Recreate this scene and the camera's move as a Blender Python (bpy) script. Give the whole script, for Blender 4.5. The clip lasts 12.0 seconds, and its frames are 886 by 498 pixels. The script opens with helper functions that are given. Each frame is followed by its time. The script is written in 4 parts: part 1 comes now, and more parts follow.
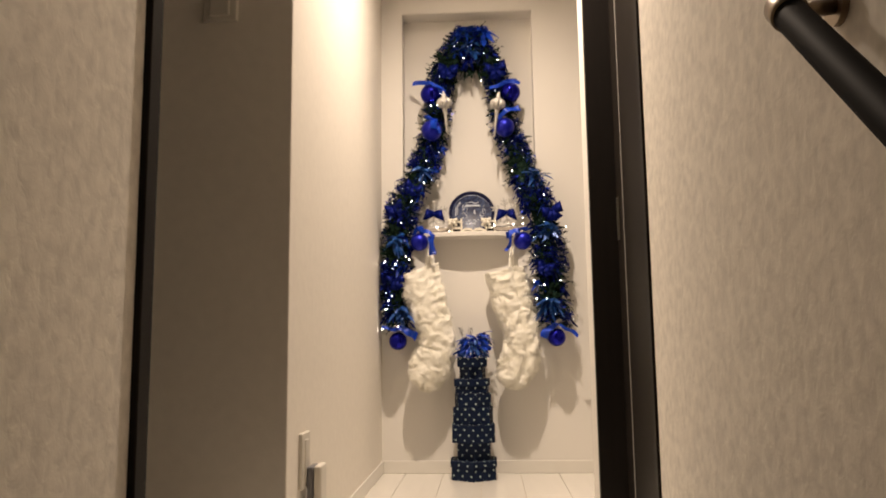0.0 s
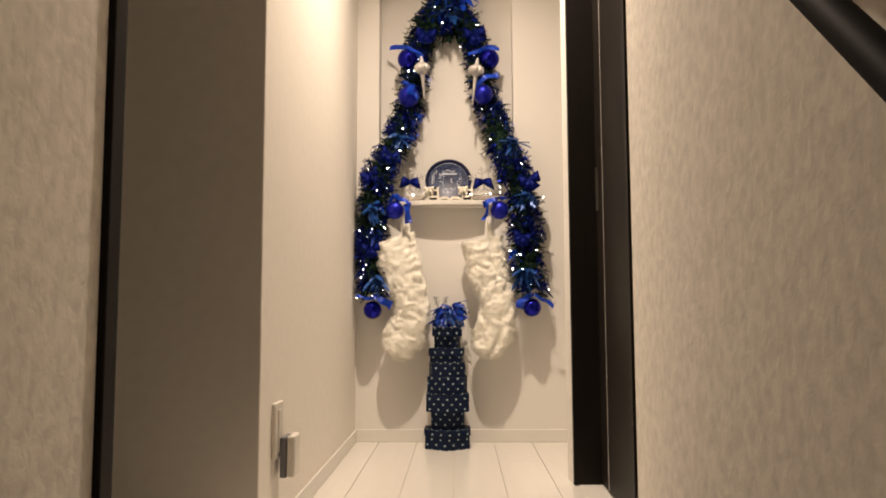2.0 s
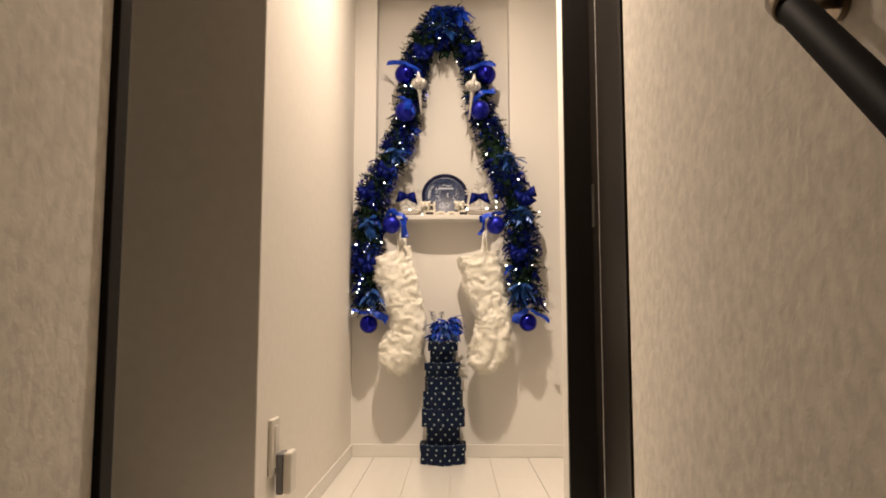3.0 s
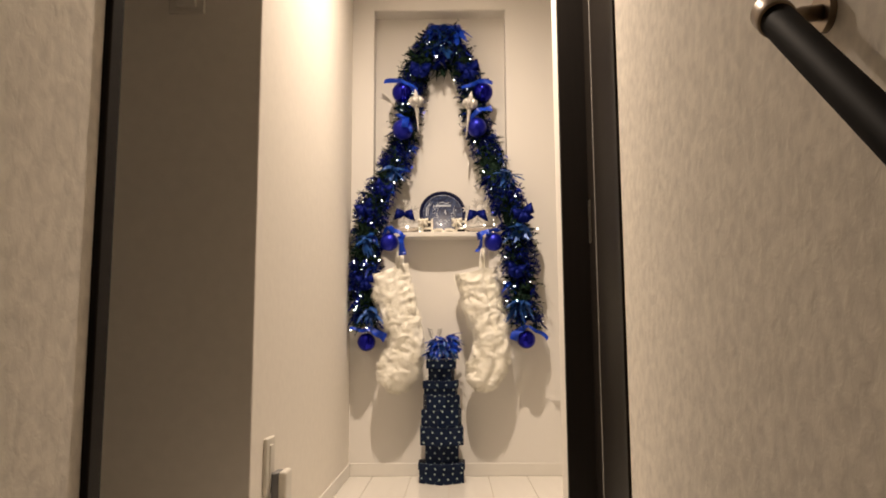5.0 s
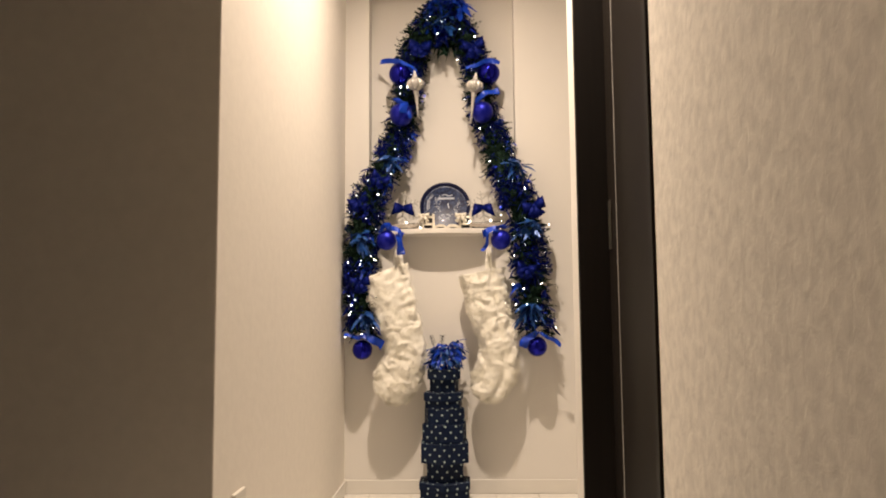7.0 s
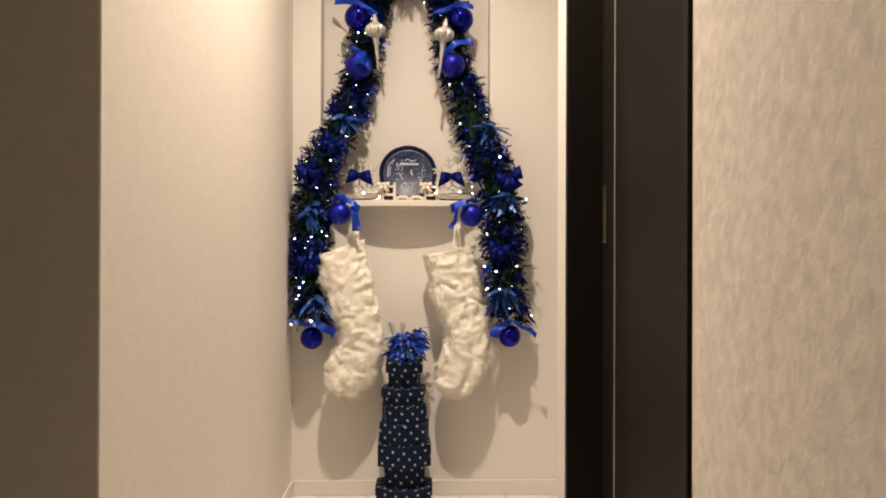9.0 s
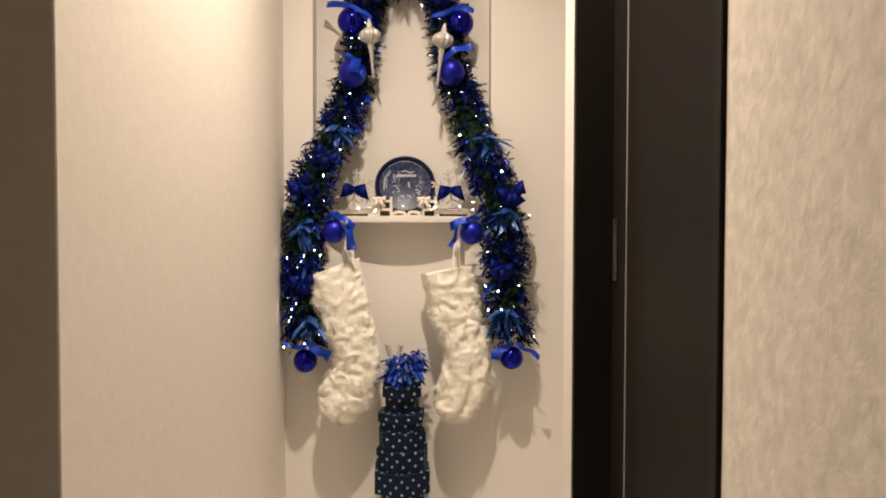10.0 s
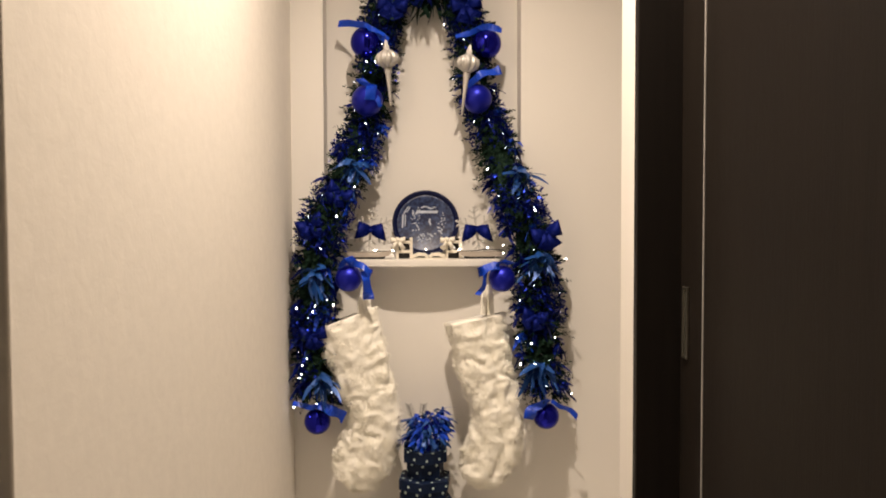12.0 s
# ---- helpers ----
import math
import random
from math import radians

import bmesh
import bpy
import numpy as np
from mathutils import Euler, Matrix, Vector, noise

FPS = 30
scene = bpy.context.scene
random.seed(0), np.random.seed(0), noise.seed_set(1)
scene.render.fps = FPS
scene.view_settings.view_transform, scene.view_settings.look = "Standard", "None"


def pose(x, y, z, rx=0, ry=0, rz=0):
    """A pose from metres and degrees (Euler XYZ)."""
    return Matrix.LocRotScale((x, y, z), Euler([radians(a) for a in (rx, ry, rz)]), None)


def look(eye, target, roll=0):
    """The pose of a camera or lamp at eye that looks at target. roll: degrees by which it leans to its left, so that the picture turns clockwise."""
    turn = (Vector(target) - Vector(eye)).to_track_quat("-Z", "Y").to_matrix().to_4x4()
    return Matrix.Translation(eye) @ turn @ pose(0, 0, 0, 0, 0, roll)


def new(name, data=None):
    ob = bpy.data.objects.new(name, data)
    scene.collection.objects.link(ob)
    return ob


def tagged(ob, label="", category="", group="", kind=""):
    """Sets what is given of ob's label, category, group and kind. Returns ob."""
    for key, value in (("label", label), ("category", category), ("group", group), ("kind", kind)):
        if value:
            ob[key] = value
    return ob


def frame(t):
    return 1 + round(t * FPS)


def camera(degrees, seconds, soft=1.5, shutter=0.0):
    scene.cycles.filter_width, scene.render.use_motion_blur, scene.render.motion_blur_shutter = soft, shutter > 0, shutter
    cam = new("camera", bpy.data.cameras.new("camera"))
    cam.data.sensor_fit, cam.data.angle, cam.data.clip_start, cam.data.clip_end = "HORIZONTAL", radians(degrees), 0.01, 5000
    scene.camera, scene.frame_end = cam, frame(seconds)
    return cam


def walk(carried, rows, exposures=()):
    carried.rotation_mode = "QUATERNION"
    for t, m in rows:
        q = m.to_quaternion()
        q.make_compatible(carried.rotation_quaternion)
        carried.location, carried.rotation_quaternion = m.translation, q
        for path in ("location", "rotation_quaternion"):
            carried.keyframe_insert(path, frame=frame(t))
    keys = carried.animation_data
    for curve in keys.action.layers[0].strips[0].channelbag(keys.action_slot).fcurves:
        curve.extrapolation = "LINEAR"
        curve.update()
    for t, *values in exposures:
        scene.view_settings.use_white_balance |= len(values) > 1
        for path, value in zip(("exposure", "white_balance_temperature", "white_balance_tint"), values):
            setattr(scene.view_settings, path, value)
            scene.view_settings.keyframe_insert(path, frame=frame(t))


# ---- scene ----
cam = camera(61.4, 12.0, soft=1.9)
PATH = [
    (0, (0.426, -3.022, 0.502), (0.312, -1.041, 0.757), -0.7),
    (0.5, (0.436, -3.04, 0.509), (0.31, -1.06, 0.759), -0.5),
    (1, (0.427, -3.028, 0.504), (0.293, -1.046, 0.731), -0.2),
    (1.5, (0.431, -3.01, 0.513), (0.325, -1.024, 0.72), -0.1),
    (2, (0.415, -2.991, 0.506), (0.371, -0.999, 0.677), -0.2),
    (2.5, (0.403, -2.983, 0.511), (0.385, -0.989, 0.673), -0.5),
    (3, (0.408, -2.997, 0.517), (0.379, -1.008, 0.719), -0.0),
    (5, (0.42, -2.993, 0.514), (0.389, -1.009, 0.764), -0.3),
    (5.5, (0.41, -2.965, 0.52), (0.375, -0.981, 0.767), -0.1),
    (6, (0.414, -2.906, 0.526), (0.364, -0.918, 0.734), -0.4),
    (6.5, (0.43, -2.814, 0.562), (0.383, -0.823, 0.744), -0.4),
    (7, (0.439, -2.746, 0.638), (0.384, -0.755, 0.815), -0.5),
    (8.8, (0.428, -2.461, 0.783), (0.45, -0.461, 0.784), -0.3),
    (9, (0.425, -2.424, 0.788), (0.476, -0.424, 0.796), 0.2),
    (9.5, (0.431, -2.34, 0.869), (0.482, -0.34, 0.838), 0.4),
    (10, (0.426, -2.317, 0.924), (0.481, -0.319, 0.86), 0.1),
    (10.5, (0.425, -2.28, 0.936), (0.476, -0.282, 0.853), -0.2),
    (11, (0.4, -2.173, 0.949), (0.454, -0.175, 0.886), -0.3),
    (11.5, (0.375, -2.114, 0.992), (0.43, -0.116, 0.927), -0.3),
    (12, (0.356, -2.087, 1.057), (0.416, -0.089, 0.98), -0.2),
]
walk(cam, [(t, look(eye, target, roll)) for t, eye, target, roll in PATH], [(0.0, 0.0, 6540, 10), (7.0, 0.0, 6500, 10), (9.5, -0.10, 6420, 10), (12.0, -0.14, 6320, 9)])

# ---- light: one warm recessed ceiling lamp in the hall ----
LAMP = Vector((0.385, -0.93, 2.385))
for name, watts, spread in (("hall_downlight", 136.0, 137), ("hall_downlight_beam", 62.0, 84)):
    bulb = bpy.data.lights.new(name, "SPOT")
    bulb.energy, bulb.color = watts, (1.0, 0.805, 0.635)
    bulb.spot_size, bulb.spot_blend, bulb.shadow_soft_size = radians(spread), 1.0, 0.026
    lamp = new(name, bulb)
    lamp.location = LAMP
world = bpy.data.worlds.new("dim")
world.use_nodes = True
scene.world = world
world.node_tree.nodes["Background"].inputs["Color"].default_value = (1.0, 0.82, 0.6, 1)
world.node_tree.nodes["Background"].inputs["Strength"].default_value = 0.02

# ---- materials ----


def material(name, color, rough=0.6, metal=0.0, vary=0.08, scale=12.0, bump=0.0, bump_scale=120.0, stretch=(1, 1, 1), fine=0.0,
             random_shift=0.0, sheen=0.0, coat=0.0, spec=0.5, distort=0.0, detail=6):
    """A plain surface with variation at two scales, fine relief and optional per-object shift."""
    m = bpy.data.materials.new(name)
    m.use_nodes = True
    nt = m.node_tree
    n, l = nt.nodes, nt.links
    b = n["Principled BSDF"]
    b.inputs["Roughness"].default_value, b.inputs["Metallic"].default_value = rough, metal
    b.inputs["Sheen Weight"].default_value, b.inputs["Coat Weight"].default_value = sheen, coat
    b.inputs["Specular IOR Level"].default_value = spec
    tc, mp = n.new("ShaderNodeTexCoord"), n.new("ShaderNodeMapping")
    mp.inputs["Scale"].default_value = stretch
    l.new(tc.outputs["Object"], mp.inputs["Vector"])
    big, small = n.new("ShaderNodeTexNoise"), n.new("ShaderNodeTexNoise")
    big.inputs["Scale"].default_value, big.inputs["Detail"].default_value = scale, 5
    small.inputs["Scale"].default_value, small.inputs["Detail"].default_value = bump_scale, detail
    small.inputs["Distortion"].default_value = distort
    for t in (big, small):
        l.new(mp.outputs["Vector"], t.inputs["Vector"])
    mix = n.new("ShaderNodeMix")
    mix.data_type = "RGBA"
    dark = [c * (1 - vary * 2) for c in color]
    light = [min(1, c * (1 + vary)) for c in color]
    mix.inputs[6].default_value, mix.inputs[7].default_value = (*dark, 1), (*light, 1)
    add = n.new("ShaderNodeMath")
    add.operation = "MULTIPLY_ADD"
    l.new(small.outputs["Fac"], add.inputs[0])
    add.inputs[1].default_value = fine
    l.new(big.outputs["Fac"], add.inputs[2])
    if random_shift:
        info, sh = n.new("ShaderNodeObjectInfo"), n.new("ShaderNodeMath")
        sh.operation = "MULTIPLY_ADD"
        l.new(info.outputs["Random"], sh.inputs[0])
        sh.inputs[1].default_value = random_shift
        l.new(add.outputs[0], sh.inputs[2])
        add = sh
    l.new(add.outputs[0], mix.inputs[0])
    l.new(mix.outputs[2], b.inputs["Base Color"])
    if bump:
        bp = n.new("ShaderNodeBump")
        bp.inputs["Strength"].default_value, bp.inputs["Distance"].default_value = bump, 0.002
        l.new(small.outputs["Fac"], bp.inputs["Height"])
        l.new(bp.outputs["Normal"], b.inputs["Normal"])
    return m


def glow(name, color, strength):
    m = bpy.data.materials.new(name)
    m.use_nodes = True
    b = m.node_tree.nodes["Principled BSDF"]
    b.inputs["Base Color"].default_value = (*color, 1)
    b.inputs["Emission Color"].default_value, b.inputs["Emission Strength"].default_value = (*color, 1), strength
    return m


def dotted(name, base, spot):
    """Navy paper with a staggered grid of pale dots, laid out in metres on the UV map."""
    m = bpy.data.materials.new(name)
    m.use_nodes = True
    n, l = m.node_tree.nodes, m.node_tree.links
    b = n["Principled BSDF"]
    b.inputs["Roughness"].default_value, b.inputs["Specular IOR Level"].default_value = 0.6, 0.15
    uv, sep = n.new("ShaderNodeTexCoord"), n.new("ShaderNodeSeparateXYZ")
    l.new(uv.outputs["UV"], sep.inputs[0])

    def op(kind, a, c=None, d=None):
        k = n.new("ShaderNodeMath")
        k.operation = kind
        for i, v in enumerate((a, c, d)):
            if v is None:
                continue
            if isinstance(v, (int, float)):
                k.inputs[i].default_value = v
            else:
                l.new(v, k.inputs[i])
        return k.outputs[0]

    def lattice(shift):
        fx = op("SUBTRACT", op("FRACT", op("ADD", op("DIVIDE", sep.outputs["X"], 0.038), shift)), 0.5)
        fy = op("SUBTRACT", op("FRACT", op("ADD", op("DIVIDE", sep.outputs["Y"], 0.038), shift)), 0.5)
        r2 = op("ADD", op("MULTIPLY", fx, fx), op("MULTIPLY", fy, fy))
        return op("LESS_THAN", r2, 0.0098)
    hit = op("MAXIMUM", lattice(0.0), lattice(0.5))
    tc, nz = n.new("ShaderNodeTexCoord"), n.new("ShaderNodeTexNoise")
    nz.inputs["Scale"].default_value = 60
    l.new(tc.outputs["Object"], nz.inputs["Vector"])
    cloth, mix = n.new("ShaderNodeMix"), n.new("ShaderNodeMix")
    cloth.data_type = mix.data_type = "RGBA"
    cloth.inputs[6].default_value = (*[c * 0.6 for c in base], 1)
    cloth.inputs[7].default_value = (*[c * 1.4 for c in base], 1)
    l.new(nz.outputs["Fac"], cloth.inputs[0])
    l.new(cloth.outputs[2], mix.inputs[6])
    mix.inputs[7].default_value = (*spot, 1)
    l.new(hit, mix.inputs[0])
    l.new(mix.outputs[2], b.inputs["Base Color"])
    return m


PAPER = material("embossed_wallpaper", (0.86, 0.81, 0.73), 0.75, vary=0.12, scale=55, bump=0.50, bump_scale=55, stretch=(1, 1, 0.9), fine=0.55, distort=0.4, detail=3.5)
HALL_PAPER = material("smooth_wallpaper", (0.86, 0.81, 0.73), 0.75, vary=0.035, scale=34, bump=0.26, bump_scale=52, stretch=(1, 1, 1.05), fine=0.4, distort=0.3, detail=3)
PLAIN = material("smooth_wallpaper", (0.81, 0.78, 0.73), 0.6, vary=0.015, scale=3, bump=0.12, bump_scale=160, fine=0.15)
CEIL = material("ceiling_paper", (0.82, 0.80, 0.76), 0.8, vary=0.02, bump=0.2)
BOARD = material("white_moulding", (0.80, 0.77, 0.71), 0.35, vary=0.02, scale=20, bump=0.05)
FLOOR = material("white_floor_plank", (0.78, 0.75, 0.69), 0.22, vary=0.03, scale=5, bump=0.06, bump_scale=40, stretch=(6, 0.6, 1), fine=0.2, random_shift=0.25, coat=0.2)
GAP = material("floor_joint", (0.50, 0.45, 0.37), 0.8)
DARK = material("dark_stained_frame", (0.013, 0.010, 0.008), 0.5, vary=0.2, scale=8, bump=0.1, bump_scale=90, stretch=(8, 8, 0.5), spec=0.15)
DOOR = material("dark_woodgrain_door", (0.0115, 0.0088, 0.0068), 0.5, spec=0.12, vary=0.22, scale=7, bump=0.15, bump_scale=60, stretch=(10, 10, 0.35), fine=0.3)
STRIP = material("brushed_metal_line", (0.55, 0.53, 0.50), 0.5, 0.5, vary=0.05)
STEEL = material("satin_steel", (0.45, 0.43, 0.38), 0.3, 1.0, vary=0.06, scale=40)
BRONZE = material("bronze_cap", (0.22, 0.17, 0.12), 0.35, 0.8, vary=0.1, scale=40)
RAIL = material("dark_rail_wood", (0.005, 0.0043, 0.0038), 0.62, spec=0.02, vary=0.25, scale=10, bump=0.08, stretch=(6, 1, 6), fine=0.2)
PULL = material("dim_steel", (0.06, 0.058, 0.045), 0.45, 0.3, vary=0.1, spec=0.2)
# Wood for the unseen lower floor, dark to absorb light in the stairwell.
UNSEEN_FLOOR = material("dark_unseen_floor_wood", (0.05, 0.035, 0.025), 0.5, vary=0.2, scale=6, bump=0.1, stretch=(1, 6, 6))
IVORY = material("ivory_plastic", (0.74, 0.70, 0.62), 0.35, vary=0.02, scale=30)
GREY = material("grey_plastic", (0.16, 0.16, 0.17), 0.4, vary=0.05, scale=30)
NEEDLE = material("dark_pine_needles", (0.011, 0.029, 0.018), 0.7, vary=0.35, scale=45, fine=0.3, spec=0.1)
TINSEL = material("blue_tinsel", (0.006, 0.016, 0.22), 0.3, 0.9, vary=0.4, scale=60, fine=0.4)
NAVY = material("navy_glitter_ribbon", (0.002, 0.007, 0.110), 0.45, 0.35, spec=0.1, vary=0.3, scale=50, bump=0.4, bump_scale=700, fine=0.5)
SATIN = material("royal_blue_satin", (0.004, 0.055, 0.56), 0.4, 0.0, vary=0.2, scale=30, bump=0.1, bump_scale=200, spec=0.35)
FOIL = material("sky_blue_foil", (0.013, 0.070, 0.28), 0.35, 0.2, vary=0.35, scale=50, fine=0.3)
SHINY = material("glossy_blue_glass", (0.009, 0.010, 0.32), 0.10, 0.85, vary=0.1, scale=20)
MATT = material("matt_blue_glass", (0.006, 0.011, 0.34), 0.38, 0.6, vary=0.1, scale=20)
SILVER = material("silver_glitter", (0.64, 0.62, 0.58), 0.38, 0.45, vary=0.12, scale=90, bump=0.35, bump_scale=600)
FUR = material("cream_plush", (0.95, 0.915, 0.82), 0.95, vary=0.06, scale=35, bump=0.3, bump_scale=200, fine=0.3, sheen=0.5, spec=0.05)
WOOD = material("pale_grey_wood", (0.42, 0.37, 0.31), 0.6, vary=0.15, scale=14, bump=0.2, stretch=(0.6, 4, 4))
CREAM = material("cream_painted_wood", (0.80, 0.75, 0.64), 0.5, vary=0.05, scale=30)
BLACK = material("black_plastic", (0.012, 0.012, 0.012), 0.5, vary=0.1)
PLATE = material("cobalt_glaze", (0.003, 0.006, 0.042), 0.42, vary=0.22, scale=26, fine=0.3, spec=0.22)
SCENE_BLUE = material("painted_plate_blue", (0.017, 0.030, 0.105), 0.42, vary=0.48, scale=90, fine=0.9, coat=0.05)
SCENE_WHITE = material("painted_plate_white", (0.55, 0.60, 0.70), 0.3, vary=0.25, scale=60)
FLAKE = material("white_glitter", (0.56, 0.54, 0.50), 0.5, vary=0.2, scale=300, bump=0.5, bump_scale=600, fine=0.5)
WIRE = material("dark_green_wire", (0.01, 0.016, 0.012), 0.5)
DOTS = dotted("dotted_navy_paper", (0.004, 0.011, 0.036), (0.40, 0.50, 0.49))
LED = glow("warm_white_led", (1.0, 0.92, 0.78), 36.0)
# Glow of the small bulbs, which also stands in for glitter glints.
LED_GLINT = glow("faint_led_and_glint", (0.85, 0.90, 1.0), 9.0)

for node in list(SCENE_BLUE.node_tree.nodes):
    if node.type == "MIX":
        tree = SCENE_BLUE.node_tree
        source = node.inputs[0].links[0].from_socket
        spread = tree.nodes.new("ShaderNodeMapRange")
        spread.inputs["From Min"].default_value, spread.inputs["From Max"].default_value = 0.85, 1.20
        tree.links.new(source, spread.inputs["Value"])
        tree.links.new(spread.outputs["Result"], node.inputs[0])
        node.inputs[6].default_value, node.inputs[7].default_value = (0.005, 0.010, 0.048, 1), (0.055, 0.085, 0.19, 1)

# ---- building helpers ----


def mesh_of(name, verts, faces, mat, smooth=False):
    me = bpy.data.meshes.new(name)
    me.from_pydata([tuple(v) for v in verts], [], faces)
    me.materials.append(mat)
    if smooth:
        me.polygons.foreach_set("use_smooth", [True] * len(me.polygons))
    me.update()
    return me


def part(name, bm, mat, parent=None, label="", smooth=False):
    """Link a bmesh, or a ready mesh, as one object under a thing."""
    if isinstance(bm, bpy.types.Mesh):
        me = bm
    else:
        me = bpy.data.meshes.new(name)
        bmesh.ops.recalc_face_normals(bm, faces=bm.faces)
        bm.to_mesh(me)
        bm.free()
        me.materials.append(mat)
        if smooth:
            me.polygons.foreach_set("use_smooth", [True] * len(me.polygons))
    ob = new(name, me)
    if parent is not None:
        ob.parent = parent
    if label:
        ob["label"] = label
    return ob


def thing(name, at, label, category, group="", kind=""):
    ob = new(name)
    ob.empty_display_size = 0.05
    ob.location = at
    return tagged(ob, label, category, group, kind)


def box(x0, x1, y0, y1, z0, z1, bevel=0.0, seg=2, bm=None):
    fresh = bmesh.new()
    v = [fresh.verts.new((x, y, z)) for x in (x0, x1) for y in (y0, y1) for z in (z0, z1)]
    for f in ((0, 1, 3, 2), (4, 6, 7, 5), (0, 4, 5, 1), (2, 3, 7, 6), (0, 2, 6, 4), (1, 5, 7, 3)):
        fresh.faces.new([v[i] for i in f])
    bmesh.ops.recalc_face_normals(fresh, faces=fresh.faces)
    if bevel:
        bmesh.ops.bevel(fresh, geom=list(fresh.edges), offset=bevel, segments=seg, affect="EDGES", profile=0.5)
    if bm is None:
        return fresh
    tmp = bpy.data.meshes.new("tmp")
    fresh.to_mesh(tmp)
    fresh.free()
    bm.from_mesh(tmp)
    bpy.data.meshes.remove(tmp)
    return bm


def prism(plan, z0, z1, bevel=0.0):
    """An upright prism over a plan of (x, y) corners; its upright edges may be rounded."""
    bm = bmesh.new()
    low = [bm.verts.new((x, y, z0)) for x, y in plan]
    top = [bm.verts.new((x, y, z1)) for x, y in plan]
    k = len(plan)
    bm.faces.new(low)
    bm.faces.new(top)
    sides = [bm.faces.new((low[i], low[(i + 1) % k], top[(i + 1) % k], top[i])) for i in range(k)]
    bmesh.ops.recalc_face_normals(bm, faces=bm.faces)
    if bevel:
        edges = [e for e in bm.edges if abs(e.verts[0].co.z - e.verts[1].co.z) > 0.5 * (z1 - z0)]
        bmesh.ops.bevel(bm, geom=edges, offset=bevel, segments=3, affect="EDGES", profile=0.5)
    return bm


def lathe(profile, steps=28, ribs=0, depth=0.0):
    """A turned body about z from (radius, z) pairs, with optional ribs."""
    verts, faces = [], []
    for r, z in profile:
        for i in range(steps):
            a = 2 * math.pi * i / steps
            k = r * (1 - depth * (0.5 + 0.5 * math.cos(ribs * a))) if ribs else r
            verts.append((k * math.cos(a), k * math.sin(a), z))
    for j in range(len(profile) - 1):
        for i in range(steps):
            a, b = j * steps + i, j * steps + (i + 1) % steps
            faces.append((a, b, b + steps, a + steps))
    faces.append(tuple(range(steps))[::-1])
    faces.append(tuple(range((len(profile) - 1) * steps, len(profile) * steps)))
    return verts, faces


def tube(points, radius, sides=8, taper=None):
    """A round tube along points."""
    pts = [Vector(p) for p in points]
    verts, faces = [], []
    ref = Vector((0.123, 0.9, 0.31))
    for i, p in enumerate(pts):
        d = (pts[min(i + 1, len(pts) - 1)] - pts[max(i - 1, 0)]).normalized()
        a = d.cross(ref).normalized()
        b = d.cross(a)
        r = radius * (taper[i] if taper else 1)
        for k in range(sides):
            t = 2 * math.pi * k / sides
            verts.append(p + a * (r * math.cos(t)) + b * (r * math.sin(t)))
    for i in range(len(pts) - 1):
        for k in range(sides):
            a, b = i * sides + k, i * sides + (k + 1) % sides
            faces.append((a, b, b + sides, a + sides))
    faces.append(tuple(range(sides))[::-1])
    faces.append(tuple(range((len(pts) - 1) * sides, len(pts) * sides)))
    return verts, faces


def band(points, side, width, thick=0.0006):
    """A ribbon of real thickness along points; side is the direction across it (one vector, or one for each point)."""
    pts = [Vector(p) for p in points]
    verts, faces = [], []
    for i, p in enumerate(pts):
        s = (Vector(side[i]) if isinstance(side, list) else Vector(side)).normalized()
        d = (pts[min(i + 1, len(pts) - 1)] - pts[max(i - 1, 0)]).normalized()
        nrm = d.cross(s).normalized() * (thick / 2)
        w = (width[i] if isinstance(width, (list, tuple)) else width) / 2
        verts += [p - s * w - nrm, p + s * w - nrm, p + s * w + nrm, p - s * w + nrm]
    for i in range(len(pts) - 1):
        for k in range(4):
            a, b = 4 * i + k, 4 * i + (k + 1) % 4
            faces.append((a, b, b + 4, a + 4))
    faces += [(3, 2, 1, 0), tuple(4 * (len(pts) - 1) + k for k in range(4))]
    return verts, faces


# ---- structure ----
H = 2.40
LOW = -1.30


def setting(name, bm, mat, label, category="wall", smooth=False):
    return tagged(part(name, bm, mat, None, smooth=smooth), label, category, kind="structure")


setting("wall_left", prism([(-2.8, -1.434), (0, -1.434), (0, 0), (-0.1, 0), (-0.1, -1.31), (-2.8, -1.31)], LOW, H, 0.003), HALL_PAPER,
        "cream papered hall wall that turns a corner into shade")
setting("wall_stair_left", prism([(-0.006, -4.3), (-0.006, -2.129), (-0.126, -2.129), (-0.126, -4.3)], LOW, H), PAPER,
        "cream embossed wallpaper wall beside the stairs")
# Unseen closing wall; its distance keeps bounced light off the shaded corner.
setting("wall_side_room", box(-2.9, -2.8, -4.4, -1.31, LOW, H), PLAIN, "unseen cream wall closing the side room, set far back to limit bounce")
setting("wall_stair_right", prism([(0.757, -4.3), (0.95, -4.3), (0.95, -1.506), (0.757, -1.506)], LOW, H, 0.003), PAPER,
        "cream embossed wallpaper wall beside the handrail")
setting("wall_right_end", prism([(0.750, -0.723), (1.7, -0.723), (1.7, -0.656), (0.742, -0.656)], 0, H, 0.004), PLAIN,
        "short cream wall end beside the dark sliding door")
setting("wall_right_recess", box(1.7, 1.8, -0.75, 0.15, 0, H), PLAIN, "plain cream wall closing the recess")
setting("wall_door_back", box(0.90, 0.95, -1.506, -0.723, LOW, H), PLAIN, "plain wall behind the sliding door")
setting("wall_over_door", box(0.755, 0.90, -1.506, -0.723, 2.05, H), PAPER, "cream wallpaper above the door")
